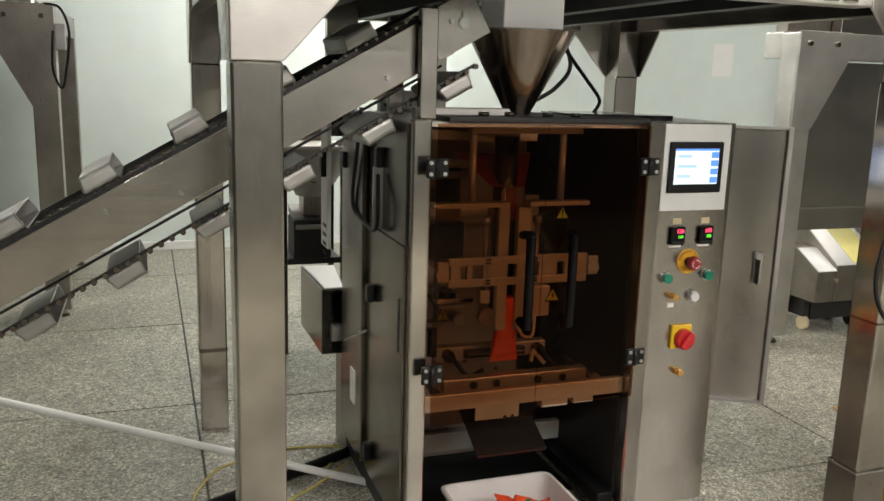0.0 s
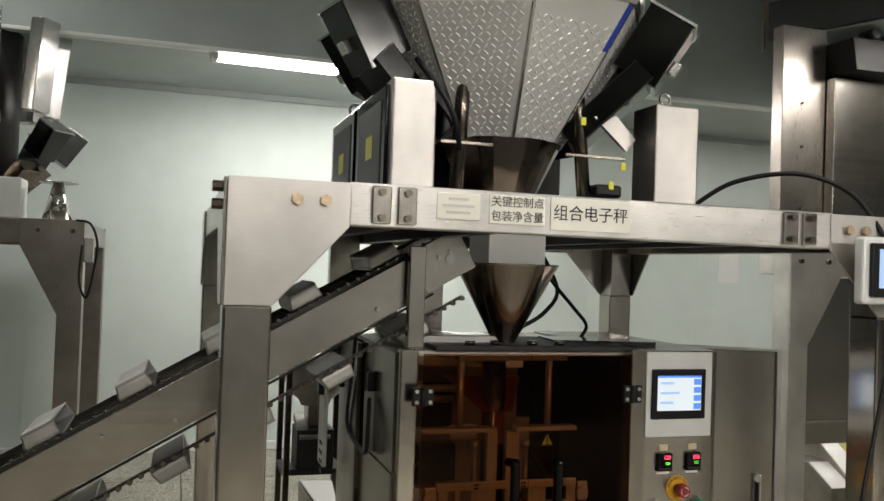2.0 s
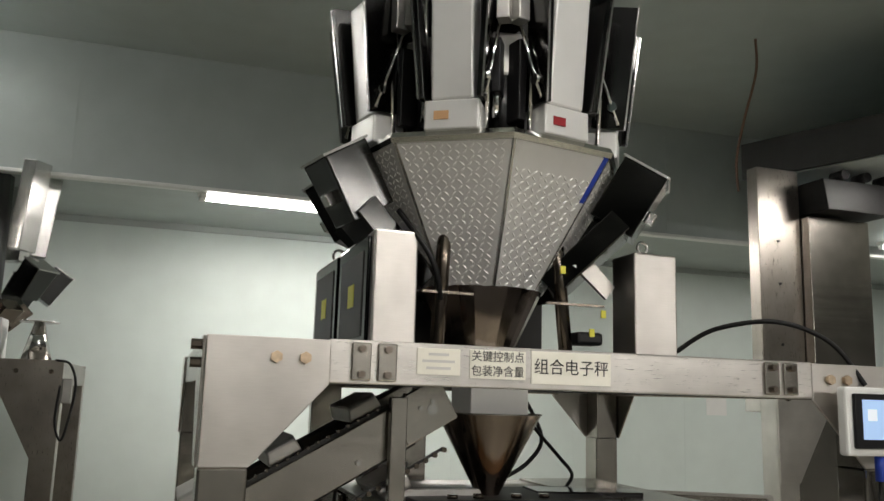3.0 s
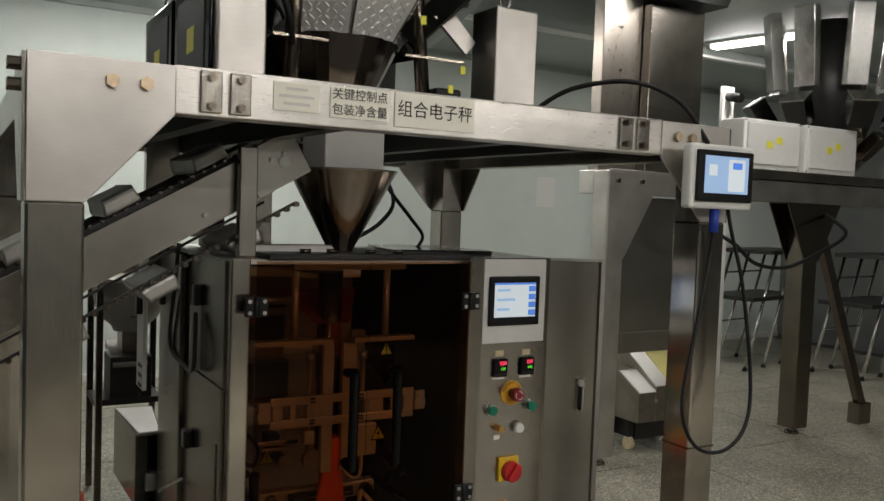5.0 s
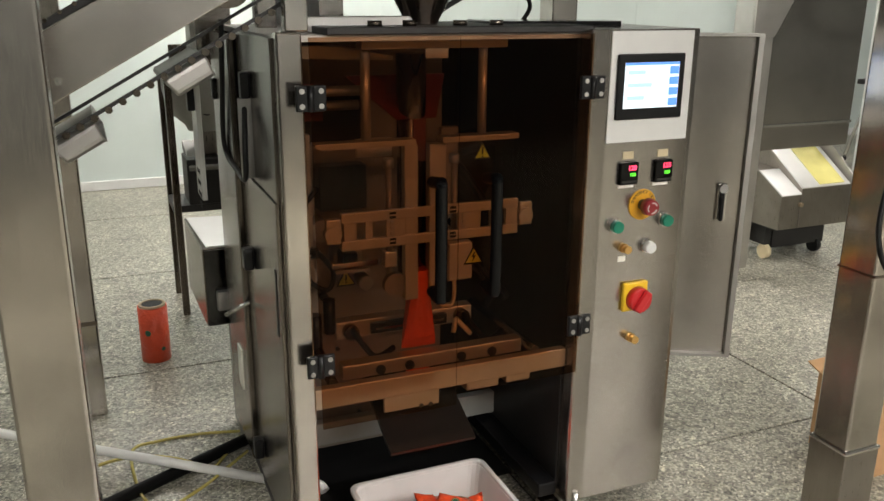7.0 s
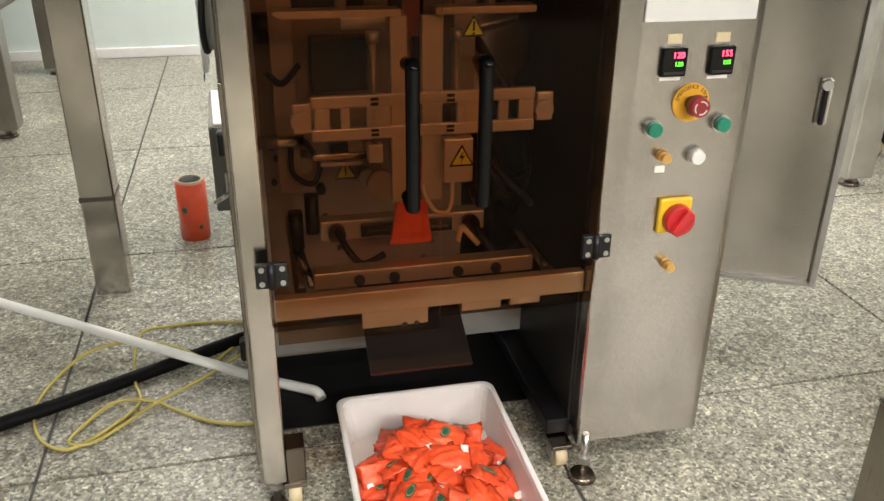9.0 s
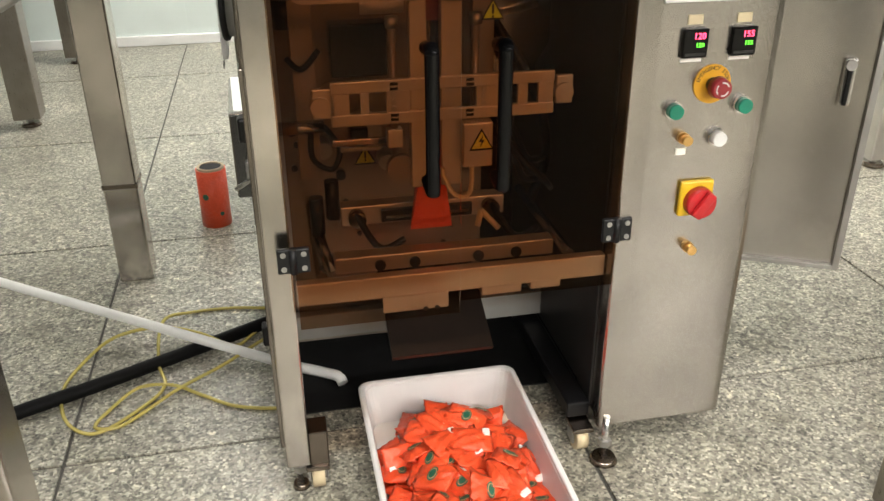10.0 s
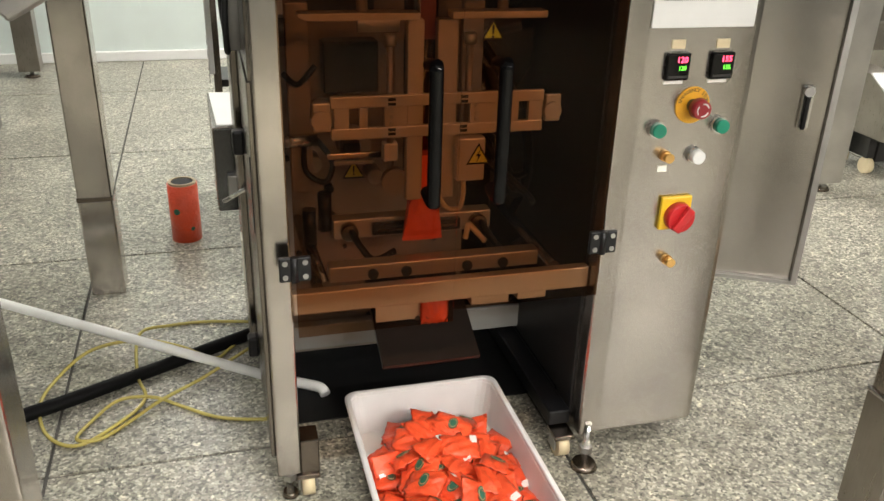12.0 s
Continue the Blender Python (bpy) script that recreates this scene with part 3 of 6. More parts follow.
B8, T8, ZB, ZT = ring8(0.205, 1.945), ring8(0.465, 2.345), 1.945, 2.345
for k in range(8):
    a, b, c, d = Vector(B8[k]), Vector(B8[(k + 1) % 8]), Vector(T8[(k + 1) % 8]), Vector(T8[k])
    n = (b - a).cross(d - a).normalized()
    if n.dot(Vector((a.x - AX, a.y - AY, 0))) < 0:
        n = -n
    sheet = loft([[a, b, c, d], [a + n * 0.006, b + n * 0.006, c + n * 0.006, d + n * 0.006]])
    skirt = part("skirt_panel", sheet, TREAD, weigher, "embossed tread-plate panel")
    if k in (0, 1, 6, 7):
        studs = bmesh.new()
        u, w = (b - a).normalized(), ((c + d) / 2 - (a + b) / 2)
        length = w.length
        w.normalize()
        rows = int(length / 0.0178)
        for r in range(rows):
            v = (r + 0.5) / rows
            if k == 0 and v > 0.80:
                continue
            half = ((b - a).length * (1 - v) + (c - d).length * v) / 2 - 0.012
            cols = int(2 * half / 0.0215)
            for q in range(cols):
                s = -half + (q + 0.5) * 2 * half / max(cols, 1)
                p = (a + b) / 2 + u * s + w * (v * length) + n * 0.006
                e = (u + w) if (r + q) % 2 else (u - w)
                e = e.normalized()
                f = n.cross(e)
                lo = [p + e * 0.0095, p + f * 0.0034, p - e * 0.0095, p - f * 0.0034]
                base = [studs.verts.new(x) for x in lo]
                top = [studs.verts.new(p + e * 0.005 + n * 0.0034), studs.verts.new(p - e * 0.005 + n * 0.0034)]
                studs.faces.new((base[0], base[1], top[0])), studs.faces.new((base[0], top[0], base[3]))
                studs.faces.new((base[1], base[2], top[1], top[0])), studs.faces.new((base[2], base[3], top[0], top[1]))
        tagged(part("tread_studs", studs, TREAD, skirt), kind="stuff")
    if k == 0:
        e, top, low = (b - a).normalized(), c + n * 0.0065, (b * 0.35 + c * 0.65) + n * 0.0065
        part("film_edge", loft([[low - e * 0.016, low, low + n * 0.002, low - e * 0.016 + n * 0.002], [top - e * 0.016, top, top + n * 0.002, top - e * 0.016 + n * 0.002]]), BLUE, skirt, "strip of blue protective film")
    part("skirt_rib", loft([[a - n * 0.002, a + n * 0.008, a + n * 0.008 + (b - a).normalized() * 0.008, a + (b - a).normalized() * 0.008], [d - n * 0.002, d + n * 0.008, d + n * 0.008 + (b - a).normalized() * 0.008, d + (b - a).normalized() * 0.008]]), STEEL_BRIGHT, weigher)
part("rim", loft([ring8(0.472, 2.33), ring8(0.480, 2.345), ring8(0.470, 2.362), ring8(0.44, 2.362), ring8(0.44, 2.33)]), MIRROR, weigher)
part("body", rod((AX, AY, 2.36), (AX, AY, 3.02), 0.235, seg=24), DARK, weigher, "dark machinery core")
part("dispersion_cone", rod((AX, AY, 3.10), (AX, AY, 3.24), 0.36, 0.02, seg=32), MIRROR, weigher)
part("top_plate", rod((AX, AY, 3.02), (AX, AY, 3.05), 0.30, seg=32), STEEL_DULL, weigher)
rng = random.Random(4)
for k in range(8):
    m = facet_pose(k, 0.405, 2.36, 0)
    head = part("head_column", moved(box(-0.064, 0.064, -0.03, 0.075, 0.095, 0.47, 0.008), m @ pose(0, 0, 0, 6)), SATIN, weigher, "satin steel feed head cover")
    part("head_foot", moved(box(-0.082, 0.082, -0.045, 0.06, 0.0, 0.09, 0.006), m), SATIN, head)
    for s in (-1, 1):
        part("arm", moved(rod((s * 0.092, 0.02, 0.0), (s * 0.096, -0.02, 0.50), 0.007, seg=8), m), STEEL_BRIGHT, head)
        part("linkage", moved(box(s * 0.115 - 0.014, s * 0.115 + 0.014, 0.02, 0.10, 0.05 + 0.08 * (k % 2), 0.30, 0.004), m), BLACK, head)
    for s in (-1, 1):
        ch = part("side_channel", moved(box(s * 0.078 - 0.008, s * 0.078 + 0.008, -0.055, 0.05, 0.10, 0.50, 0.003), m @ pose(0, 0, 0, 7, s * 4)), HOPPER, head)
        part("edge_strip", moved(box(s * 0.088 - 0.003, s * 0.088 + 0.003, -0.060, -0.055, 0.10, 0.50), m @ pose(0, 0, 0, 7, s * 4)), STEEL_BRIGHT, ch)
        part("pivot", moved(rod((s * 0.088, -0.03, 0.16), (s * 0.112, -0.03, 0.16), 0.016, seg=12), m), MIRROR, head)
        part("strut", moved(rod((s * 0.10, -0.05, 0.10), (s * 0.13, 0.05, 0.42), 0.006, seg=8), m), MIRROR, head)
        part("bracket", moved(box(s * 0.14 - 0.02, s * 0.14 + 0.02, -0.02, 0.03, 0.34, 0.46, 0.004), m), STEEL_DULL, head)
    if k in (0, 7):
        part("label", moved(box(-0.052, -0.008, -0.0475, -0.045, 0.03, 0.056), m), DEEP_RED if k == 0 else CARD, head, "torn printed label")
    # drive between the heads
    m2 = pose(AX, AY, 0, 0, 0, math.degrees(TURN8 + k * math.tau / 8) + 90) @ pose(0, -0.335, 2.36)
    drive = part("drive_unit", moved(box(-0.06, 0.06, -0.02, 0.09, 0.20, 0.34, 0.012), m2), STEEL_DULL, weigher)
    part("motor", moved(rod((0, 0.03, 0.0), (0, 0.03, 0.20), 0.045, seg=14), m2), BLACK, drive)
    part("coupling", moved(rod((-0.03, -0.025, 0.06), (-0.03, -0.025, 0.20), 0.013, seg=10), m2), MIRROR, drive)
    part("coupling", moved(rod((0.03, -0.025, 0.06), (0.03, -0.025, 0.20), 0.013, seg=10), m2), MIRROR, drive)
    part("cover", moved(rod((0, 0.0, 0.36), (0, 0.0, 0.56), 0.05, 0.085, seg=14), m2), GLOSS_BLACK, drive)
    for q in range(5):
        zz = 0.02 + rng.random() * 0.5
        xx = rng.uniform(-0.11, 0.11)
        part("fitting", moved(rod((xx, -0.03, zz), (xx + rng.uniform(-0.03, 0.03), 0.03, zz + rng.uniform(0.0, 0.04)), 0.006 + 0.006 * rng.random(), seg=8), m2), MIRROR if q % 2 else BLACK, drive)
    if k in (1, 2, 3, 4, 5, 6):
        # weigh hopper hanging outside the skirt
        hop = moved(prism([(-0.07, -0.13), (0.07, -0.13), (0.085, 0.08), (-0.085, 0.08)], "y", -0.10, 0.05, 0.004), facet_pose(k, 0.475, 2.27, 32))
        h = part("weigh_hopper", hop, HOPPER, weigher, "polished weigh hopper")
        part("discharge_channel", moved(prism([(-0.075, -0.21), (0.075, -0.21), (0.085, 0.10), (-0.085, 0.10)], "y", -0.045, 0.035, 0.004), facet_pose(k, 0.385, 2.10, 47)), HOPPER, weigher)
        part("hopper_rim", moved(box(-0.09, 0.09, -0.106, 0.056, 0.08, 0.088), facet_pose(k, 0.475, 2.27, 32)), STEEL_BRIGHT, h)
        part("latch", moved(box(-0.02, 0.02, -0.125, -0.10, -0.06, -0.02, 0.003), facet_pose(k, 0.475, 2.27, 32)), STEEL_BRIGHT, h)
part("collecting_funnel", loft([ring8(0.203, 1.944, 24), ring8(0.095, 1.715, 24), ring8(0.088, 1.64, 24), ring8(0.085, 1.64, 24), ring8(0.092, 1.718, 24), ring8(0.20, 1.944, 24)], cap=False), STEEL_WORN, weigher, "tarnished collecting funnel")
for k in range(4):
    a = math.radians(45 + 90 * k)
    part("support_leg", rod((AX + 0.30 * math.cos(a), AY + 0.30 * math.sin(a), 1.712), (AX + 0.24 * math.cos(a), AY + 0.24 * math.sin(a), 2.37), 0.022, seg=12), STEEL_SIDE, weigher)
part("hose", pipe([(0.80, 2.30, 2.16), (0.88, 2.20, 2.0), (0.93, 2.25, 1.86), (0.95, 2.3, 1.76)], 0.009), RUBBER, weigher)
# Dark block behind the funnel: support frame and its shadow in one colour.
part("base_frame", box(0.86, 1.47, 2.70, 2.95, 1.714, 2.02, 0.006), DARK, weigher, "dark block for the shadowed base frame")
part("cross_bar", box(0.86, 1.02, 2.22, 2.235, 1.905, 1.913), STEEL_SIDE, weigher)
part("cross_bar", box(1.26, 1.46, 2.22, 2.235, 1.895, 1.902), STEEL_SIDE, weigher)
for x, z in ((1.44, 1.86), (1.40, 1.80), (1.30, 1.99)):
    part("warning_tag", box(x, x + 0.016, 2.205, 2.21, z, z + 0.024), SIGN_Y, weigher)
part("valve", box(1.36, 1.45, 2.21, 2.29, 1.775, 1.815, 0.01), BLACK, weigher)
part("guard_plate", prism([(1.345, 2.02), (1.46, 1.92), (1.49, 1.96), (1.42, 2.03)], "y", 2.21, 2.225), STEEL_BOX, weigher)

cab = thing("control_box", "stainless control box with two framed doors on the platform", "control box", (0.77, 2.7, 1.712))
part("body", box(0.715, 0.848, 2.235, 3.18, 1.716, 2.085, 0.006), STEEL_BOX, cab)
for y0, y1 in ((2.27, 2.68), (2.73, 3.15)):
    d = part("door", box(0.703, 0.715, y0, y1, 1.735, 2.07, 0.004), GLOSS_BLACK, cab, "black framed door")
    part("inner_panel", box(0.700, 0.703, y0 + 0.05, y1 - 0.05, 1.775, 2.03), DARK, d)
    part("sticker", box(0.698, 0.700, (y0 + y1) / 2 - 0.05, (y0 + y1) / 2 + 0.03, 1.87, 1.94), SIGN_Y, d, "yellow warning sticker")
for y in (2.33, 3.0):
    part("lifting_eye", pipe([(0.76 + 0.022 * math.cos(a), y, 2.118 + 0.022 * math.sin(a)) for a in [k * math.tau / 10 for k in range(10)]], 0.006, 6, 2, True), STEEL_BRIGHT, cab)
    part("eye_stem", rod((0.76, y, 2.085), (0.76, y, 2.10), 0.009, seg=8), STEEL_BRIGHT, cab)
cab2 = thing("control_box", "tall narrow stainless control box on the platform", "control box", (1.59, 2.3, 1.712))
part("body", box(1.514, 1.664, 2.13, 2.27, 1.716, 2.062, 0.006), STEEL_BOX, cab2)
part("lifting_eye", pipe([(1.585 + 0.018 * math.cos(a), 2.2, 2.092 + 0.018 * math.sin(a)) for a in [k * math.tau / 10 for k in range(10)]], 0.005, 6, 2, True), STEEL_BRIGHT, cab2)
part("eye_stem", rod((1.585, 2.2, 2.062), (1.585, 2.2, 2.078), 0.008, seg=8), STEEL_BRIGHT, cab2)

# product funnel below the platform
fx, fy = 1.125, 2.345
funnel = thing("filling_funnel", "tarnished stainless filling funnel under a white collar", "funnel", (fx, fy, 1.31))


def circle(r, z, n=40):
    return [(fx + r * math.cos(k * math.tau / n), fy + r * math.sin(k * math.tau / n), z) for k in range(n)]


bmf = loft([circle(0.162, 1.556), circle(0.036, 1.318), circle(0.034, 1.27), circle(0.031, 1.27), circle(0.033, 1.318), circle(0.159, 1.556)], cap=False)
for f in bmf.faces:
    f.smooth = True
part("cone", bmf, STEEL_WORN, funnel)
part("collar", box(fx - 0.093, fx + 0.093, fy - 0.09, fy + 0.09, 1.50, 1.70, 0.004), PLATE, funnel, "white square collar")
part("rim", pipe(circle(0.162, 1.557, 24), 0.003, 6, 1, True), STEEL_BRIGHT, funnel)

# ---- the packing machine ----
pm = thing("packing_machine", "stainless vertical packing machine with smoked acrylic doors", "packing machine", (1.2, 2.5, 0))
MY, DY = 2.165, 2.135
part("front_post", box(0.748, 0.800, MY, MY + 0.04, 0.072, 1.308, 0.004), STEEL, pm)
# Side panels carry their shade in the sheet's base colour.
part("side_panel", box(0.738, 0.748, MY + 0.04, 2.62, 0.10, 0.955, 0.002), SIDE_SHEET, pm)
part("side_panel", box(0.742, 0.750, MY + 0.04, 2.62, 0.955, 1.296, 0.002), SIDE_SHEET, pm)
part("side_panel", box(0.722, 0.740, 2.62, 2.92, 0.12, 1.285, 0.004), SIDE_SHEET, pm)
part("slot", box(0.7365, 0.739, 2.235, 2.247, 0.64, 0.80), BLACK, pm)
for y, z in ((2.50, 0.745), (2.52, 0.20), (2.86, 1.13)):
    part("latch_block", box(0.712, 0.738, y, y + 0.035, z - 0.028, z + 0.028, 0.006), BLACK, pm)
part("lever", rod((0.738, 2.60, 0.600), (0.684, 2.69, 0.537), 0.006, seg=10), STEEL_BRIGHT, pm)
part("label_plate", box(0.718, 0.722, 2.70, 2.76, 0.30, 0.42), PAPER, pm)
part("filter_tube", rod((0.730, 2.457, 0.965), (0.730, 2.457, 1.15), 0.017, seg=16), GREY_PAINT, pm, "pale filter tube under the sensor")
part("sensor", box(0.72, 0.742, 2.44, 2.475, 1.15, 1.21, 0.005), BLACK, pm)
part("sensor_lead", pipe([(0.73, 2.46, 1.15), (0.715, 2.40, 1.05), (0.715, 2.42, 0.97), (0.72, 2.55, 0.96), (0.715, 2.72, 1.0), (0.71, 2.64, 1.2), (0.71, 2.6, 1.32)], 0.0065), RUBBER, pm)
part("top_plate", box(0.748, 1.78, MY + 0.05, 2.93, 1.287, 1.300), STEEL_DULL, pm)
part("back_plate", box(0.752, 1.30, 2.64, 2.652, 0.10, 1.287), TAN, pm, "machined mounting plate")
# Carried low to shut out light; near-black colour stands for the inner shade.
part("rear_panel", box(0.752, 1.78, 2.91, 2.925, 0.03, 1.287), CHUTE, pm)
# No real tray: a black sheet stands for the shade on the floor.
part("drip_tray", box(0.79, 1.455, 2.45, 2.88, 0.001, 0.005, 0.001), RUBBER, pm, "thin black sheet for the shade under the machine")
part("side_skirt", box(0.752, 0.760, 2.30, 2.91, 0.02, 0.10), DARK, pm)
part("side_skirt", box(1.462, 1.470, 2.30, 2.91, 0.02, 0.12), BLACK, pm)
# Wall colour near black, holding the shade of the compartment.
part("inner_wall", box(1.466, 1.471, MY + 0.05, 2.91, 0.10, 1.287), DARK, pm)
part("left_inner_wall", box(0.752, 0.757, MY + 0.05, 2.63, 0.10, 1.287), TAN, pm)
part("skirting", box(0.752, 1.468, 2.60, 2.63, 0.13, 0.20, 0.003), GREY_PAINT, pm)
for x in (1.41,):
    part("base_rail", box(x, x + 0.055, MY + 0.04, 2.9, 0.075, 0.115, 0.004), BLACK, pm)
part("base_flange", box(0.80, 0.842, MY + 0.002, MY + 0.06, 0.068, 0.160, 0.003), STEEL_SIDE, pm)

# control cabinet
cabinet = part("control_cabinet", prism([(1.472, MY + 0.006), (1.476, MY), (1.528, MY + 0.006), (1.770, MY + 0.006), (1.785, MY + 0.012), (1.785, 2.90), (1.472, 2.90)], "z", 0.066, 1.308, 0.002), STEEL_SMOOTH, pm)
CY = MY + 0.006
hm = part("screen_plate", box(1.529, 1.762, CY - 0.004, CY, 1.043, 1.304, 0.001), PLATE, cabinet, "pale brushed plate round the screen")
bezel = part("bezel", box(1.545, 1.735, CY - 0.013, CY - 0.004, 1.098, 1.252, 0.004), BLACK, cabinet)
part("screen", box(1.563, 1.717, CY - 0.0142, CY - 0.0128, 1.125, 1.232), SCREEN_W, bezel)
for k in range(4):
    part("screen_button", box(1.690, 1.716, CY - 0.0148, CY - 0.0142, 1.204 - k * 0.025, 1.222 - k * 0.025), SCREEN_B, bezel)
part("screen_header", box(1.563, 1.717, CY - 0.0148, CY - 0.0142, 1.226, 1.232), SCREEN_B, bezel)
for k in range(3):
    part("screen_field", box(1.572, 1.62 + 0.02 * (k % 2), CY - 0.0148, CY - 0.0142, 1.205 - k * 0.03, 1.214 - k * 0.03), SCREEN, bezel)
for x, t1, t2 in ((1.598, "120", "120"), (1.700, "155", "155")):
    tc = part("temperature_controller", box(x - 0.026, x + 0.026, CY - 0.012, CY, 0.938, 0.994, 0.003), GLOSS_BLACK, cabinet, "black temperature controller with lit digits")
    part("digits", words(t1, 0.017, front(x + 0.006, CY - 0.0128, 0.980)), LED_RED, tc, "red lit digits")
    part("digits", words(t2, 0.012, front(x + 0.008, CY - 0.0128, 0.963)), LED_GREEN, tc, "green lit digits")
    part("key_strip", box(x - 0.021, x + 0.021, CY - 0.0128, CY - 0.012, 0.943, 0.948), DARK, tc)
    part("name_tag", box(x - 0.016, x + 0.014, CY - 0.002, CY, 1.001, 1.019), CREAM, cabinet, "small cream name tag")
    part("name_tag", box(x - 0.024, x + 0.02, CY - 0.0015, CY, 0.929, 0.936), POUCH_WHITE, cabinet)
es = part("emergency_stop", rod((1.648, CY, 0.883), (1.648, CY - 0.004, 0.883), 0.039, seg=32), AMBER, cabinet, "amber ring with red mushroom button")
part("stem", rod((1.648, CY - 0.004, 0.883), (1.648, CY - 0.026, 0.883), 0.014, seg=16), DARK, es)
part("button", rod((1.648, CY - 0.026, 0.883), (1.648, CY - 0.046, 0.883), 0.022, 0.019, seg=24), DEEP_RED, es)
for a0 in (20, 140, 260):
    part("arrow", pipe([(1.648 + 0.013 * math.cos(math.radians(a)), CY - 0.0462, 0.883 + 0.013 * math.sin(math.radians(a))) for a in range(a0, a0 + 81, 16)], 0.0016, 5, 2), WHITE, es)
for k, ch in enumerate("EMERGENCY STOP"):
    a = math.radians(165 - k * 11.5)
    if ch != " ":
        part("letter", words(ch, 0.011, front(1.648 + 0.032 * math.cos(a), CY - 0.0043, 0.883 + 0.032 * math.sin(a)) @ pose(0, 0, 0, 0, 0, math.degrees(a) - 90)), INK, es)
for x, z, m_, nm in ((1.570, 0.835, GREEN, "green push button"), (1.718, 0.838, GREEN, "green push button"), (1.672, 0.772, WHITE, "white push button")):
    b = part("push_button", rod((x, CY, z), (x, CY - 0.012, z), 0.019, seg=24), STEEL_BRIGHT, cabinet, nm)
    part("cap", rod((x, CY - 0.012, z), (x, CY - 0.024, z), 0.0155, 0.0145, seg=24), m_, b)
for x, z in ((1.600, 0.775), (1.642, 0.526)):
    b = part("selector_knob", rod((x, CY, z), (x, CY - 0.010, z), 0.012, seg=20), BRASS, cabinet, "brass knob")
    part("grip", rod((x, CY - 0.010, z), (x, CY - 0.027, z), 0.0095, 0.0105, seg=16), BRASS, b)
part("name_tag", box(1.588, 1.610, CY - 0.002, CY, 0.738, 0.752), PAPER, cabinet)
ms = part("main_switch", box(1.606, 1.680, CY - 0.012, CY, 0.603, 0.681, 0.004), YELLOW, cabinet, "yellow main switch with red rotary grip")
part("dial", rod((1.647, CY - 0.012, 0.636), (1.647, CY - 0.034, 0.636), 0.033, 0.031, seg=32), RED, ms)
part("grip", moved(box(-0.011, 0.011, -0.046, -0.034, -0.03, 0.03, 0.004), pose(1.647, CY, 0.636, 0, 35, 0)), RED, ms)
# open cabinet door behind
dl = thing("cabinet_door", "open stainless cabinet door with folded edges", "cabinet door", (2.1, 2.72, 0.17))
DM = pose(1.785, 2.905, 0, 0, 0, -27)
part("panel", moved(box(0.0, 0.669, 0.0, 0.012, 0.172, 1.272, 0.002), DM), STEEL_SMOOTH, dl)
for a in ((0.651, 0.669, -0.02, 0.0, 0.172, 1.272), (0.0, 0.651, -0.02, 0.0, 0.172, 0.184), (0.0, 0.651, -0.02, 0.0, 1.262, 1.272)):
    part("folded_edge", moved(box(*a, 0.001), DM), STEEL_DULL, dl)
h = part("handle", moved(box(0.572, 0.608, -0.012, 0.0, 0.66, 0.79, 0.006), DM), STEEL_BRIGHT, dl, "chrome swing handle")
part("lock", moved(rod((0.59, -0.01, 0.775), (0.59, -0.03, 0.775), 0.014, seg=16), DM), STEEL_DULL, h)
part("grip", moved(box(0.582, 0.596, -0.028, -0.014, 0.665, 0.765, 0.004), DM), BLACK, h)

# smoked doors
for x0, x1, z0 in ((0.806, 1.1305, 0.446), (1.132, 1.458, 0.474)):
    left = x0 < 1
    d = part("door", box(x0, x1, DY - 0.004, DY + 0.004, z0, 1.300), GLASS, pm, "smoked brown acrylic door")
    hx = x0 + 0.262 if left else x0 + 0.068
    hz = 0.992
    hd = part("handle", pipe([(hx, DY, hz), (hx, DY - 0.045, hz + 0.004), (hx, DY - 0.052, hz - 0.015), (hx, DY - 0.052, hz - 0.23), (hx, DY - 0.045, hz - 0.255), (hx, DY, hz - 0.25)], 0.0135, 12, 6), GLOSS_BLACK, d, "glossy black bow handle")
    for z in (1.183, 0.604):
        xe = x0 if left else x1
        hg = part("hinge", box(xe - 0.033, xe + 0.029, DY - 0.014, DY - 0.003, z - 0.026, z + 0.026, 0.003), BLACK, d, "black plastic hinge with four bolts")
        part("knuckle", rod((xe - 0.003, DY - 0.012, z - 0.026), (xe - 0.003, DY - 0.012, z + 0.026), 0.008, seg=12), BLACK, hg)
        for sx in (-0.021, 0.018):
            for sz in (-0.015, 0.015):
                part("bolt", rod((xe + sx, DY - 0.013, z + sz), (xe + sx, DY - 0.0165, z + sz), 0.0055, seg=10), STEEL_DULL, hg)


def warning(x, z, y, parent, bolt=True, size=0.024, tint=SIGN_Y):
    w = part("warning_sticker", prism([(x - size, z - size * 0.8), (x + size, z - size * 0.8), (x, z + size)], "y", y - 0.0012, y), INK, parent, "yellow triangular warning sticker")
    s2 = size * 0.8
    part("triangle", prism([(x - s2, z - s2 * 0.83 + 0.0008), (x + s2, z - s2 * 0.83 + 0.0008), (x, z + s2 * 0.92)], "y", y - 0.0020, y - 0.0012), tint, w)
    if bolt:
        part("mark", prism([(x + 0.004, z + 0.012), (x - 0.006, z - 0.002), (x, z - 0.002), (x - 0.004, z - 0.014), (x + 0.006, z + 0.002), (x, z + 0.002)], "y", y - 0.0026, y - 0.0020), INK, w)
    else:
        part("mark", box(x - 0.002, x + 0.002, y - 0.0026, y - 0.0020, z - 0.006, z + 0.011), INK, w)
        part("mark", box(x - 0.002, x + 0.002, y - 0.0026, y - 0.0020, z - 0.013, z - 0.009), INK, w)


warning(1.190, 1.050, DY + 0.008, pm, False, 0.021, SIGN_LIME)
warning(1.173, 0.810, DY + 0.008, pm)

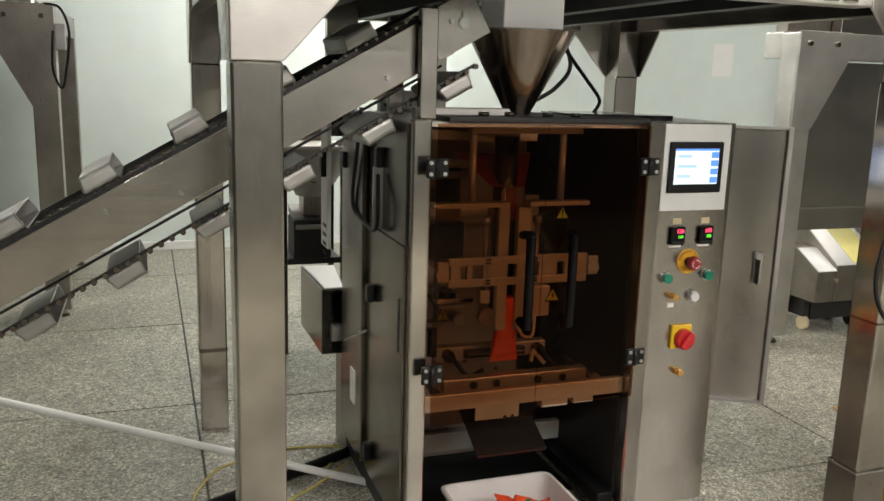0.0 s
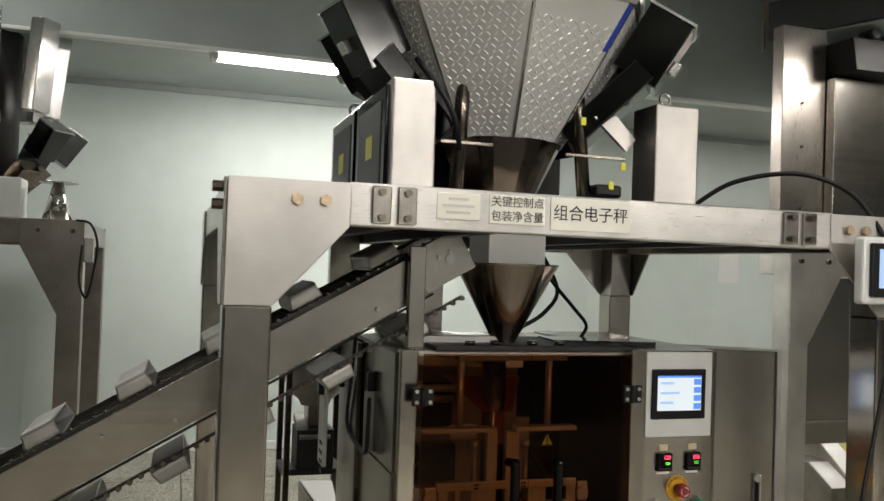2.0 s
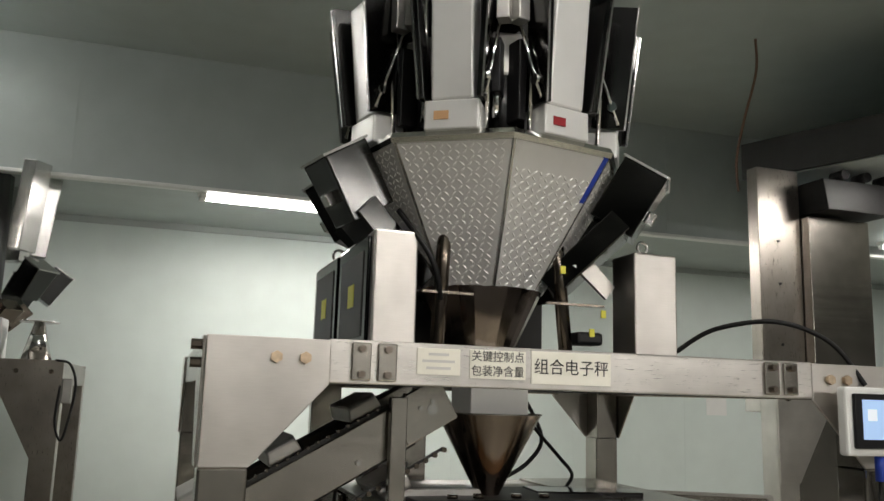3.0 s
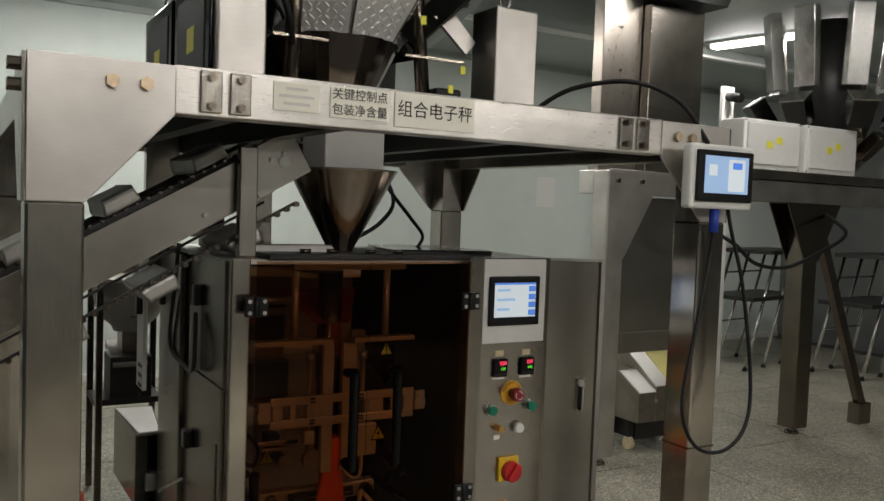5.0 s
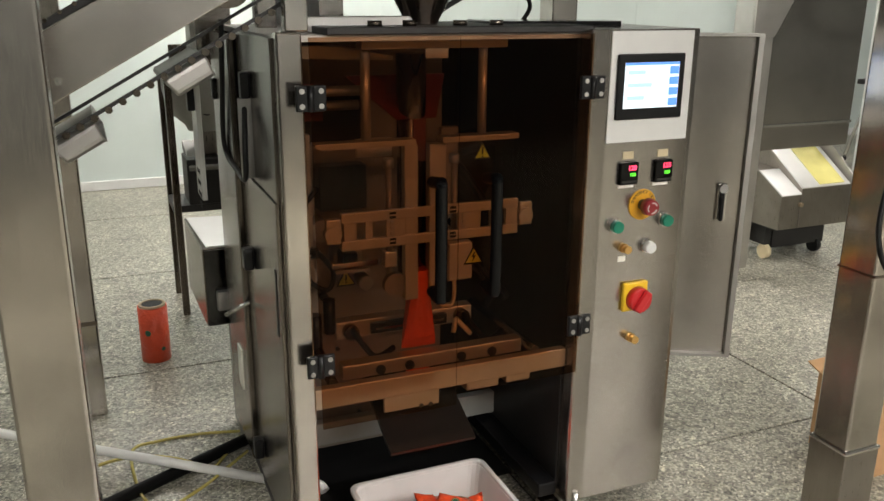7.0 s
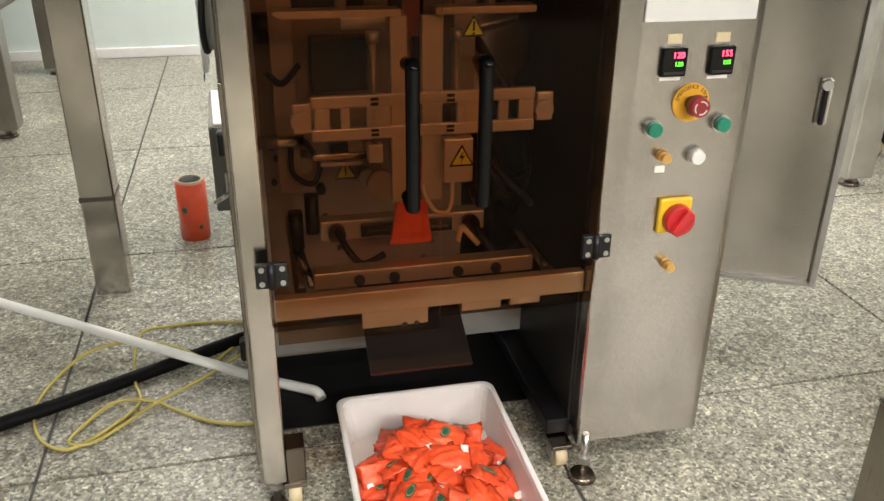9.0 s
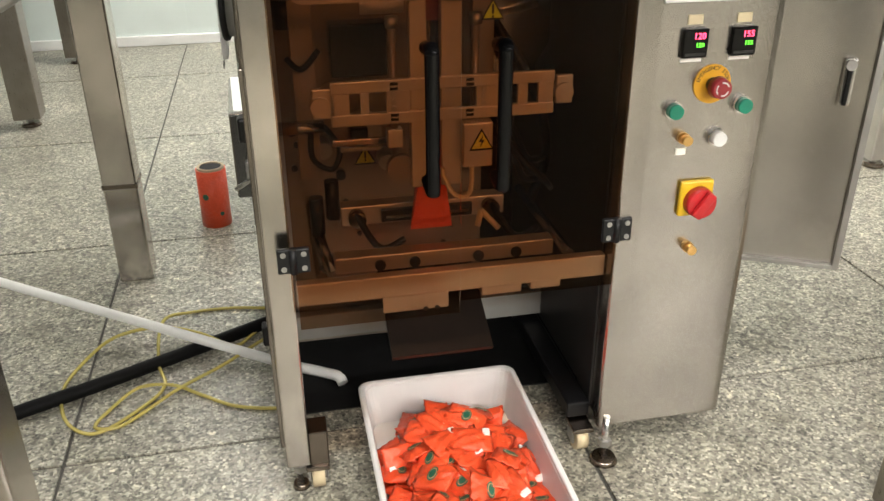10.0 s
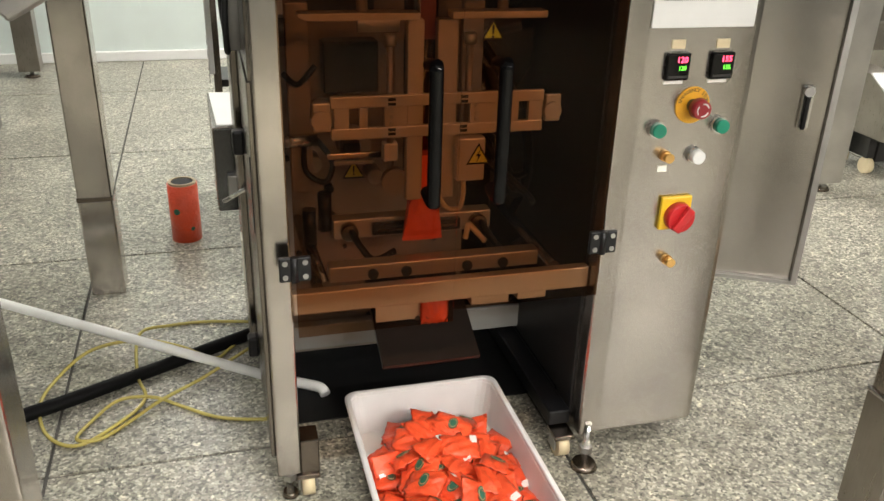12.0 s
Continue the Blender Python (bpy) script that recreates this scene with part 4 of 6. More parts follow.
# works behind the doors
W = 2.30
part("cross_bar", box(0.803, 1.470, 2.20, 2.225, 0.458, 0.509, 0.003), FRAME, pm)
fj = part("front_jaw", box(0.890, 1.371, 2.262, 2.300, 0.492, 0.529, 0.003), FRAME, pm, "front sealing jaw bar")
for x in (0.985, 1.06, 1.20, 1.285):
    part("jaw_bolt", rod((x, 2.262, 0.507), (x, 2.256, 0.507), 0.012, seg=16), DARK, fj)
bj = part("back_jaw", box(0.92, 1.30, 2.42, 2.46, 0.530, 0.577, 0.003), FRAME, pm, "back sealing jaw bar")
part("jaw_face", box(1.01, 1.22, 2.405, 2.42, 0.540, 0.567), DARK, bj)
part("film_knife", box(1.02, 1.21, 2.398, 2.405, 0.551, 0.557), STEEL_BRIGHT, bj)
for x in (0.955, 1.265):
    part("jaw_stud", rod((x, 2.42, 0.553), (x, 2.395, 0.553), 0.02, seg=14), STEEL_WORN, bj)
    part("hose", pipe([(x, 2.40, 0.565), (x + 0.02, 2.36, 0.53), (x + 0.05, 2.35, 0.50), (x + 0.10, 2.36, 0.515)], 0.008), RUBBER, pm)
for x in (0.86, 1.40):
    part("guide_rod", rod((x, 2.24, 0.50), (x, 2.63, 0.50), 0.012, seg=12), STEEL_BRIGHT, pm)
for x, z in ((0.867, 0.563), (0.903, 0.60)):
    part("clamp_lever", rod((x, 2.42, z - 0.045), (x, 2.42, z + 0.045), 0.016, seg=12), BLACK, pm)
part("clamp_arm", rod((0.867, 2.42, 0.53), (0.89, 2.36, 0.45), 0.010, seg=8), STEEL_WORN, pm)
# vertical sealing frame
part("frame_rail", box(0.905, 1.365, 2.292, 2.305, 0.872, 0.896, 0.002), FRAME, pm)
part("frame_rail", box(0.905, 1.365, 2.292, 2.305, 0.806, 0.830, 0.002), FRAME, pm)
for x, w in ((0.912, 0.030), (0.964, 0.017), (1.016, 0.047), (1.20, 0.061), (1.288, 0.020), (1.331, 0.032)):
    part("frame_post", box(x, x + w, 2.293, 2.304, 0.830, 0.872), FRAME, pm)
for x in (0.885, 1.385):
    part("frame_clamp", rod((x, 2.285, 0.850), (x, 2.31, 0.850), 0.020, seg=16), FRAME, pm)
    part("clamp_block", box(x - 0.016, x + 0.02, 2.292, 2.305, 0.825, 0.885, 0.003), FRAME, pm)
part("vertical_sealer", box(1.065, 1.100, 2.302, 2.325, 0.66, 1.045, 0.003), FRAME, pm)
part("vertical_sealer", box(1.128, 1.172, 2.302, 2.325, 0.66, 1.045, 0.003), FRAME, pm)
part("forming_tube", rod((1.11, 2.375, 0.70), (1.11, 2.375, 1.25), 0.036, seg=24), STEEL_WORN, pm)
part("junction_box", box(1.168, 1.230, 2.27, 2.30, 0.708, 0.803, 0.003), FRAME, pm)
part("hook", pipe([(1.128, 2.29, 0.705), (1.130, 2.288, 0.685), (1.152, 2.285, 0.645), (1.180, 2.285, 0.640), (1.190, 2.288, 0.665), (1.190, 2.29, 0.71)], 0.005, 8, 6), CREAM, pm)
# brackets and rods above
part("shelf_bar", prism([(0.845, 1.058), (0.86, 1.050), (1.083, 1.050), (1.083, 1.063), (0.845, 1.064)], "y", 2.27, 2.31, 0.001), FRAME, pm)
part("shelf_bar", box(1.149, 1.350, 2.27, 2.31, 1.050, 1.064, 0.002), FRAME, pm)
part("top_bar", box(0.955, 1.312, 2.27, 2.31, 1.266, 1.284, 0.002), FRAME, pm)
part("top_tab", box(1.105, 1.16, 2.268, 2.27, 1.245, 1.266), FRAME, pm)
part("top_tray", prism([(0.80, 1.245), (1.06, 1.235), (1.06, 1.245), (0.93, 1.268), (0.80, 1.272)], "y", 2.36, 2.60), FRAME, pm)
for x in (0.972, 1.262):
    part("upright_rod", rod((x, 2.30, 1.06), (x, 2.30, 1.268), 0.011, seg=14), FRAME, pm)
for x in (0.84, 1.24):
    part("upright_bar", box(x, x + 0.05, 2.50, 2.52, 0.62, 1.05, 0.002), TAN, pm)
part("roller", rod((0.80, 2.40, 1.165), (1.0, 2.40, 1.165), 0.012, seg=14), STEEL_DULL, pm)
part("roller", rod((0.80, 2.45, 1.125), (1.0, 2.45, 1.125), 0.012, seg=14), STEEL_DULL, pm)
part("film_shoulder", loft([[(0.98, 2.48, 1.19), (1.24, 2.48, 1.19), (1.24, 2.50, 1.19), (0.98, 2.50, 1.19)], [(1.06, 2.34, 1.10), (1.16, 2.34, 1.10), (1.16, 2.36, 1.10), (1.06, 2.36, 1.10)]]), FILM, pm, "red printed film over the forming shoulder")
part("film_strip", box(0.82, 0.93, 2.52, 2.53, 1.08, 1.17), FILM, pm)
part("film_web", box(1.098, 1.13, 2.33, 2.335, 1.0, 1.10), FILM, pm)
part("white_pad", box(0.985, 1.075, 2.42, 2.43, 1.00, 1.045), PLATE, pm)
for x, z, r in ((1.00, 0.70, 0.04), (0.93, 0.78, 0.03), (0.90, 0.66, 0.02), (1.05, 0.62, 0.02)):
    part("roller_wheel", rod((x, 2.63, z), (x, 2.57, z), r, seg=20), STEEL_DULL, pm)
part("cylinder", rod((0.80, 2.50, 0.745), (0.90, 2.50, 0.745), 0.016, seg=14), STEEL_BRIGHT, pm)
part("air_hose", pipe([(0.90, 2.5, 0.745), (0.93, 2.47, 0.70), (0.91, 2.45, 0.66), (0.87, 2.47, 0.68), (0.87, 2.5, 0.73)], 0.007), RUBBER, pm)
part("air_hose", pipe([(1.28, 2.5, 0.76), (1.34, 2.45, 0.66), (1.40, 2.42, 0.60), (1.44, 2.5, 0.55)], 0.008), RUBBER, pm)
part("air_hose", pipe([(1.26, 2.45, 0.72), (1.32, 2.42, 0.66), (1.36, 2.45, 0.60), (1.42, 2.5, 0.58)], 0.008), RUBBER, pm)
part("valve_block", box(0.93, 1.06, 2.58, 2.64, 0.83, 0.95, 0.004), DARK, pm)
part("dark_window", box(0.90, 1.06, 2.632, 2.64, 1.0, 1.15), DARK, pm)
part("panel_bar", prism([(1.28, 0.93), (1.46, 0.97), (1.46, 0.88), (1.36, 0.72), (1.30, 0.74)], "y", 2.62, 2.64), STEEL_WORN, pm)
warning(1.000, 0.632, 2.60, pm, False, 0.028)
for x, z in ((0.84, 0.66), (0.83, 0.60), (0.95, 0.50), (1.10, 0.45), (1.20, 0.36), (0.86, 0.40)):
    part("screw", rod((x, 2.64, z), (x, 2.63, z), 0.008, seg=8), DARK, pm)
part("discharge_chute", prism([(2.235, 0.285), (2.24, 0.275), (2.50, 0.40), (2.50, 0.415)], "x", 1.0, 1.232), CHUTE, pm)
part("discharge_guard", box(0.985, 1.128, 2.235, 2.245, 0.402, 0.455), FRAME, pm)
for x in (1.075, 1.10):
    part("hole", rod((x, 2.22, 0.412), (x, 2.2185, 0.412), 0.006, seg=10), INK, pm)
part("lower_bracket", box(1.20, 1.29, 2.225, 2.26, 0.425, 0.457, 0.003), FRAME, pm)
part("lower_bracket", box(1.31, 1.38, 2.225, 2.26, 0.428, 0.457, 0.003), FRAME, pm)
for x in (1.035, 1.19):
    for z in (0.815, 0.824, 0.878, 0.888):
        part("slot_mark", box(x - 0.012, x + 0.004, 2.2905, 2.292, z - 0.003, z + 0.003), INK, pm)
for x in (1.030, 1.215):
    for z in (0.838, 0.852, 0.866):
        part("screw", rod((x, 2.293, z), (x, 2.289, z), 0.0055, seg=10), STEEL_DULL, pm)
for x in (1.035, 1.205):
    part("slide_rod", rod((x, 2.33, 0.72), (x, 2.33, 1.0), 0.008, seg=10), TAN, pm)
    part("slide_block", box(x - 0.016, x + 0.016, 2.318, 2.345, 0.745, 0.785, 0.003), FRAME, pm)
    part("rod_end", rod((x, 2.33, 0.99), (x, 2.33, 1.012), 0.013, seg=10), STEEL_DULL, pm)
part("belt_wheel", rod((1.045, 2.33, 0.70), (1.045, 2.31, 0.70), 0.03, seg=22), TAN, pm)
part("linkage_bar", box(0.91, 1.03, 2.40, 2.41, 0.728, 0.742, 0.002), STEEL_WORN, pm)
part("linkage_bar", box(0.93, 1.02, 2.44, 2.45, 0.70, 0.71, 0.002), STEEL_DULL, pm)
part("solenoid", box(0.955, 0.995, 2.46, 2.52, 0.70, 0.745, 0.004), BLACK, pm)
part("regulator", rod((0.83, 2.52, 0.96), (0.83, 2.52, 1.02), 0.022, seg=14), BLACK, pm)
part("elbow", pipe([(0.83, 2.5, 0.90), (0.86, 2.48, 0.88), (0.90, 2.48, 0.92)], 0.007), BLACK, pm)
part("toggle_arm", rod((1.235, 2.38, 0.56), (1.275, 2.37, 0.515), 0.007, seg=8), CREAM, pm)
part("toggle_arm", rod((1.235, 2.38, 0.56), (1.225, 2.37, 0.525), 0.007, seg=8), CREAM, pm)
for k in range(9):
    part("screw", rod((0.80 + 0.06 * k, 2.64, 0.20 + 0.07 * (k % 4)), (0.80 + 0.06 * k, 2.632, 0.20 + 0.07 * (k % 4)), 0.006, seg=8), DARK, pm)
for x, z in ((0.83, 0.70), (0.86, 0.83), (1.07, 0.60), (1.22, 0.62), (0.94, 0.58)):
    part("rubber_stop", rod((x, 2.64, z), (x, 2.61, z), 0.012, seg=12), BLACK, pm)
part("cable_bundle", pipe([(1.30, 2.55, 0.95), (1.36, 2.5, 0.85), (1.41, 2.5, 0.74), (1.44, 2.55, 0.60), (1.42, 2.6, 0.48)], 0.013), RUBBER, pm)
part("cable_bundle", pipe([(1.26, 2.5, 0.80), (1.33, 2.48, 0.72), (1.38, 2.5, 0.63), (1.45, 2.55, 0.62)], 0.009), RUBBER, pm)
part("side_shelf", prism([(1.27, 0.985), (1.44, 1.02), (1.44, 0.80), (1.30, 0.765)], "y", 2.66, 2.67), STEEL_WORN, pm)
# wheels and feet
for x, y in ((0.815, 2.19), (1.437, 2.19), (0.825, 2.86), (1.437, 2.86)):
    c = part("caster", box(x - 0.026, x + 0.026, y - 0.03, y + 0.03, 0.058, 0.07, 0.003), STEEL_WORN, pm)
    part("wheel", rod((x - 0.014, y, 0.032), (x + 0.014, y, 0.032), 0.032, seg=24), CREAM, c, "cream nylon wheel")
    for s in (-0.02, 0.02):
        part("fork", box(x + s - 0.002, x + s + 0.002, y - 0.018, y + 0.018, 0.024, 0.06), STEEL_DULL, c)
for x, y in ((1.478, 2.13), (0.775, 2.19)):
    f = part("levelling_foot", rod((x, y, 0.0), (x, y, 0.012), 0.034 if x > 1 else 0.02, 0.028 if x > 1 else 0.016, seg=24), STEEL_WORN, pm)
    part("spindle", rod((x, y, 0.012), (x, y, 0.125), 0.009, seg=12), STEEL_BRIGHT, f)
    part("nut", rod((x, y, 0.045), (x, y, 0.06), 0.016, seg=6, smooth=False), STEEL_DULL, f)
# items on top
part("top_rail", box(0.80, 1.10, 2.32, 2.36, 1.30, 1.335, 0.004), STEEL_DULL, pm)
part("top_cover", box(0.86, 1.50, 2.20, 2.55, 1.300, 1.316, 0.003), DARK, pm)
part("top_tray", prism([(1.30, 2.36), (1.64, 2.30), (1.66, 2.40), (1.32, 2.52)], "z", 1.30, 1.322), GLOSS_BLACK, pm)
for x in (0.98, 1.06, 1.18, 1.27):
    part("clamp_knob", rod((x, 2.25, 1.316), (x, 2.25, 1.328), 0.016, seg=12), STEEL_WORN, pm)
part("rear_bracket", box(0.84, 1.02, 2.86, 2.90, 1.30, 1.37, 0.003), PLATE, pm)
for k in range(5):
    part("hole", rod((0.86 + k * 0.03, 2.86, 1.32 + 0.02 * (k % 2)), (0.86 + k * 0.03, 2.858, 1.32 + 0.02 * (k % 2)), 0.006, seg=8), INK, pm)
# film unwind stand at the back
un = thing("film_unwind_stand", "pale perforated unwind stand behind the packing machine", "machine part", (0.7, 3.1, 0))
part("side_plate", box(0.675, 0.690, 2.95, 3.06, 0.80, 1.43, 0.003), PLATE, un)
part("foot_rail", box(0.748, 0.78, 2.94, 2.99, 0.0, 0.86, 0.003), DARK, un)
for k in range(12):
    part("hole", rod((0.6755, 2.97 + 0.022 * (k % 3), 0.78 + 0.034 * (k // 3)), (0.674, 2.97 + 0.022 * (k % 3), 0.78 + 0.034 * (k // 3)), 0.008, seg=8), INK, un)
part("clip", box(0.655, 0.675, 2.96, 3.0, 1.06, 1.15, 0.004), BLACK, un)
part("mast", box(1.05, 1.13, 3.0, 3.05, 0.0, 1.70, 0.003), STEEL, un)
part("mast", box(0.69, 0.80, 3.02, 3.07, 1.2, 1.70, 0.003), STEEL, un)

# bucket conveyor
CVA = Vector((-1.05, 2.25, 0.543))
CVD = Vector((1.0, 0, 0.558)).normalized()
CVN = Vector((-CVD.z, 0, CVD.x))
conv = thing("bucket_conveyor", "inclined stainless chain conveyor with steel buckets", "conveyor", (0.0, 2.4, 0))


def along(s, up=0.0, y=2.25):
    p = CVA + CVD * s + CVN * up
    return (p.x, y, p.z)


def slab(s0, s1, u0, u1, y0, y1, bevel=0.002):
    q = [along(s0, u0), along(s1, u0), along(s1, u1), along(s0, u1)]
    return prism([(p[0], p[2]) for p in q], "y", y0, y1, bevel)


CL = 2.27
part("side_plate", slab(0.0, CL - 0.12, -0.121, 0.0, 2.25, 2.258), STEEL_X, conv)
part("side_plate", slab(0.0, CL - 0.12, -0.121, 0.0, 2.552, 2.56), STEEL_X, conv)
part("end_plate", slab(CL - 0.17, CL, -0.118, 0.012, 2.244, 2.25, 0.002), STEEL_X, conv)
part("end_plate", slab(CL - 0.17, CL, -0.118, 0.012, 2.56, 2.566, 0.002), STEEL_X, conv)
part("bed", slab(0.02, CL - 0.05, -0.10, -0.09, 2.258, 2.552), STEEL_DULL, conv)
for y in (2.268, 2.542):
    part("chain", slab(0.0, CL - 0.02, 0.0, 0.012, y - 0.006, y + 0.006, 0), DARK, conv)
    part("chain", slab(0.0, CL - 0.08, -0.182, -0.175, y - 0.006, y + 0.006, 0), DARK, conv)
links = bmesh.new()
for k in range(70):
    for u in (0.012, -0.183):
        r = 0.0045 if u > 0 else 0.0078
        rod(along(0.02 + k * 0.0315, u, 2.258), along(0.02 + k * 0.0315, u, 2.28), r, seg=7, bm=links)
tagged(part("chain", links, STEEL_SIDE, conv), kind="stuff")
for s in (0.35, 0.75, 1.15, 1.33, 1.55, 1.95, 2.18, 2.22):
    part("bolt", rod(along(s, -0.04 - 0.05 * (int(s * 100) % 2), 2.25), along(s, -0.04 - 0.05 * (int(s * 100) % 2), 2.238), 0.007, seg=8), STEEL_BRIGHT, conv)
part("support_post", box(0.776, 0.824, 2.205, 2.235, 1.308, 1.60, 0.003), STEEL, conv)
part("support_post", box(0.790, 0.838, 2.57, 2.60, 1.302, 1.60, 0.003), STEEL, conv)
for y in (2.262, 2.53):
    part("floor_leg", box(-0.98, -0.93, y, y + 0.03, 0.0, 0.60, 0.003), STEEL, conv)
part("drive_motor", rod((0.70, 2.40, 1.40), (0.70, 2.56, 1.40), 0.05, seg=18), STEEL_WORN, conv)
part("axle", rod(along(CL - 0.06, -0.06, 2.24), along(CL - 0.06, -0.06, 2.57), 0.016, seg=14), STEEL_BRIGHT, conv)

# buckets, each rides on the chain
PITCH = 0.2535


def bucket_mesh():
    """A shallow rounded scoop on the chain: x along the chain, closed behind and open ahead, z outwards."""
    def outline(x, inset, lift):
        pts = []
        for cy, cz, a0 in ((0.122, 0.036, 0), (-0.122, 0.036, 90), (-0.122, 0.016, 180), (0.122, 0.016, 270)):
            for q in range(4):
                a = math.radians(a0 + q * 30)
                pts.append((x + lift * (cz - 0.016), cy + (0.014 - inset) * math.cos(a), cz + (0.014 - inset) * math.sin(a)))
        return pts
    bm = loft([outline(-0.044, 0.010, 0.35), outline(-0.048, 0.004, 0.35), outline(-0.042, 0.0, 0.3), outline(0.046, 0.0, -0.15), outline(0.050, -0.002, -0.15), outline(0.050, 0.003, -0.15), outline(-0.036, 0.003, 0.3)])
    return finish("bucket", bm, STEEL_DULL)


BUCKET = bucket_mesh()
UPPER = [1.02 + k * PITCH for k in range(-3, 5)]
LOWER = [1.002 + k * PITCH for k in range(-2, 5)]
rides = []
for s in UPPER:
    b = new("conveyor_bucket", BUCKET)
    tagged(b, "small steel tray bucket riding up on the chain conveyor", "bucket", "conveyor buckets")
    rides.append((b, s, True))
for s in LOWER:
    b = new("conveyor_bucket", BUCKET)
    tagged(b, "small steel tray bucket hanging under the chain conveyor", "bucket", "conveyor buckets")
    rides.append((b, s, False))


def bucket_pose(s, upper):
    p = along(s, 0.010 if upper else -0.184, 2.405)
    slope = -math.degrees(math.atan2(CVD.z, CVD.x))
    return pose(*p, 0, slope, 0) @ (Matrix.Identity(4) if upper else pose(0, 0, 0, 180, 0, 0))


# ---- goods: crate, pouches, roll ----
crate = thing("crate", "white plastic crate half full of orange pouches", "crate", (1.126, 2.13, 0))
KX0, KX1, KY0, KY1, KH = 0.937, 1.318, 1.85, 2.388, 0.120


def rect(x0, x1, y0, y1, z, r=0.03, n=4):
    pts = []
    for cx, cy, a0 in ((x1 - r, y1 - r, 0), (x0 + r, y1 - r, 90), (x0 + r, y0 + r, 180), (x1 - r, y0 + r, 270)):
        for q in range(n + 1):
            a = math.radians(a0 + q * 90 / n)
            pts.append((cx + r * math.cos(a), cy + r * math.sin(a), z))
    return pts


g = 0.016
part("tub", loft([rect(KX0 + g, KX1 - g, KY0 + g, KY1 - g, 0.002), rect(KX0 + 0.004, KX1 - 0.004, KY0 + 0.004, KY1 - 0.004, KH - 0.011), rect(KX0 + 0.0075, KX1 - 0.0075, KY0 + 0.0075, KY1 - 0.0075, KH - 0.011),
                  rect(KX0 + g + 0.006, KX1 - g - 0.006, KY0 + g + 0.006, KY1 - g - 0.006, 0.008)]), CRATE, crate)


def crate_rim():
    """The rolled rim round the crate's mouth, closed on itself."""
    bm = bmesh.new()
    rings = [[bm.verts.new(p) for p in rect(KX0 - o, KX1 + o, KY0 - o, KY1 + o, KH - d)]
             for o, d in ((-0.0065, 0.011), (-0.0065, 0.002), (-0.004, 0.0), (0.003, 0.0), (0.007, 0.003), (0.0065, 0.011))]
    for a, b in zip(rings, rings[1:] + rings[:1]):
        for q in range(len(a)):
            r = (q + 1) % len(a)
            bm.faces.new((a[q], a[r], b[r], b[q]))
    bmesh.ops.recalc_face_normals(bm, faces=bm.faces[:])
    return bm


part("rim", crate_rim(), CRATE, crate)


def pillow(w, l, h, name="film_body"):
    """A filled film pouch: puffed middle, flat crimped seals at both ends."""
    nx, ny, bm = 12, 14, bmesh.new()
    rows = {1: [], -1: []}
    for side in (1, -1):
        for j in range(ny + 1):
            row = []
            v = j / ny * 2 - 1
            for i in range(nx + 1):
                u = i / nx * 2 - 1
                puff = max(0, 1 - abs(u) ** 2.6) ** 0.6 * max(0, 1 - abs(v / 0.86) ** 3.0) ** 0.7 if abs(v) < 0.86 else 0
                z = side * (h / 2 * puff + 0.0006)
                z += (0.0030 * math.sin(9 * u + 5 * v + side) + 0.0018 * math.sin(17 * u - 8 * v)) * puff + 0.0016 * math.sin(11 * u + side * 0.0) * (abs(v) > 0.8)
                row.append(bm.verts.new((u * w / 2 * (1 - 0.05 * puff), v * l / 2, z)))
            rows[side].append(row)
    for side in (1, -1):
        for j in range(ny):
            for i in range(nx):
                a = rows[side]
                f = bm.faces.new((a[j][i], a[j][i + 1], a[j + 1][i + 1], a[j + 1][i]))
                f.smooth = True
    bmesh.ops.remove_doubles(bm, verts=bm.verts[:], dist=0.0016)
    return finish(name, bm, POUCH)


PW, PL, PHT = 0.070, 0.094, 0.019
PILLOW = pillow(PW, PL, PHT)


def disc_mesh(name, r, material, z):
    bm = bmesh.new()
    bmesh.ops.create_cone(bm, cap_ends=True, segments=18, radius1=r, radius2=r, depth=0.0008, matrix=pose(0, 0, z))
    return finish(name, bm, material)


MARK = disc_mesh("emblem", 0.0125, POUCH_MARK, PHT / 2 + 0.0018)
MARK2 = disc_mesh("emblem_ring", 0.0100, EMBLEM_RING, PHT / 2 + 0.0024)
MARK3 = disc_mesh("emblem_core", 0.0082, POUCH_MARK, PHT / 2 + 0.0030)
LABEL = finish("label", box(0.008, 0.030, -0.040, -0.024, 0.0078, 0.0088), POUCH_WHITE)


def pouch(m, front_up, barcode):
    p = new("snack_pouch")
    p.matrix_world = m
    ORIGIN[p.name] = Vector((0, 0, 0))
    tagged(p, "orange-red printed film pouch lying in the crate", "pouch", "pouches in the crate")
    def child(nm, me):
        o = new(nm, me)
        o.parent = p
        return o
    child("film_body", PILLOW)
    if front_up:
        for o in (child("emblem", MARK), child("emblem_ring", MARK2), child("emblem_core", MARK3)):
            o.scale = (1.45, 0.9, 1)
    elif barcode:
        child("label", LABEL)
    return p


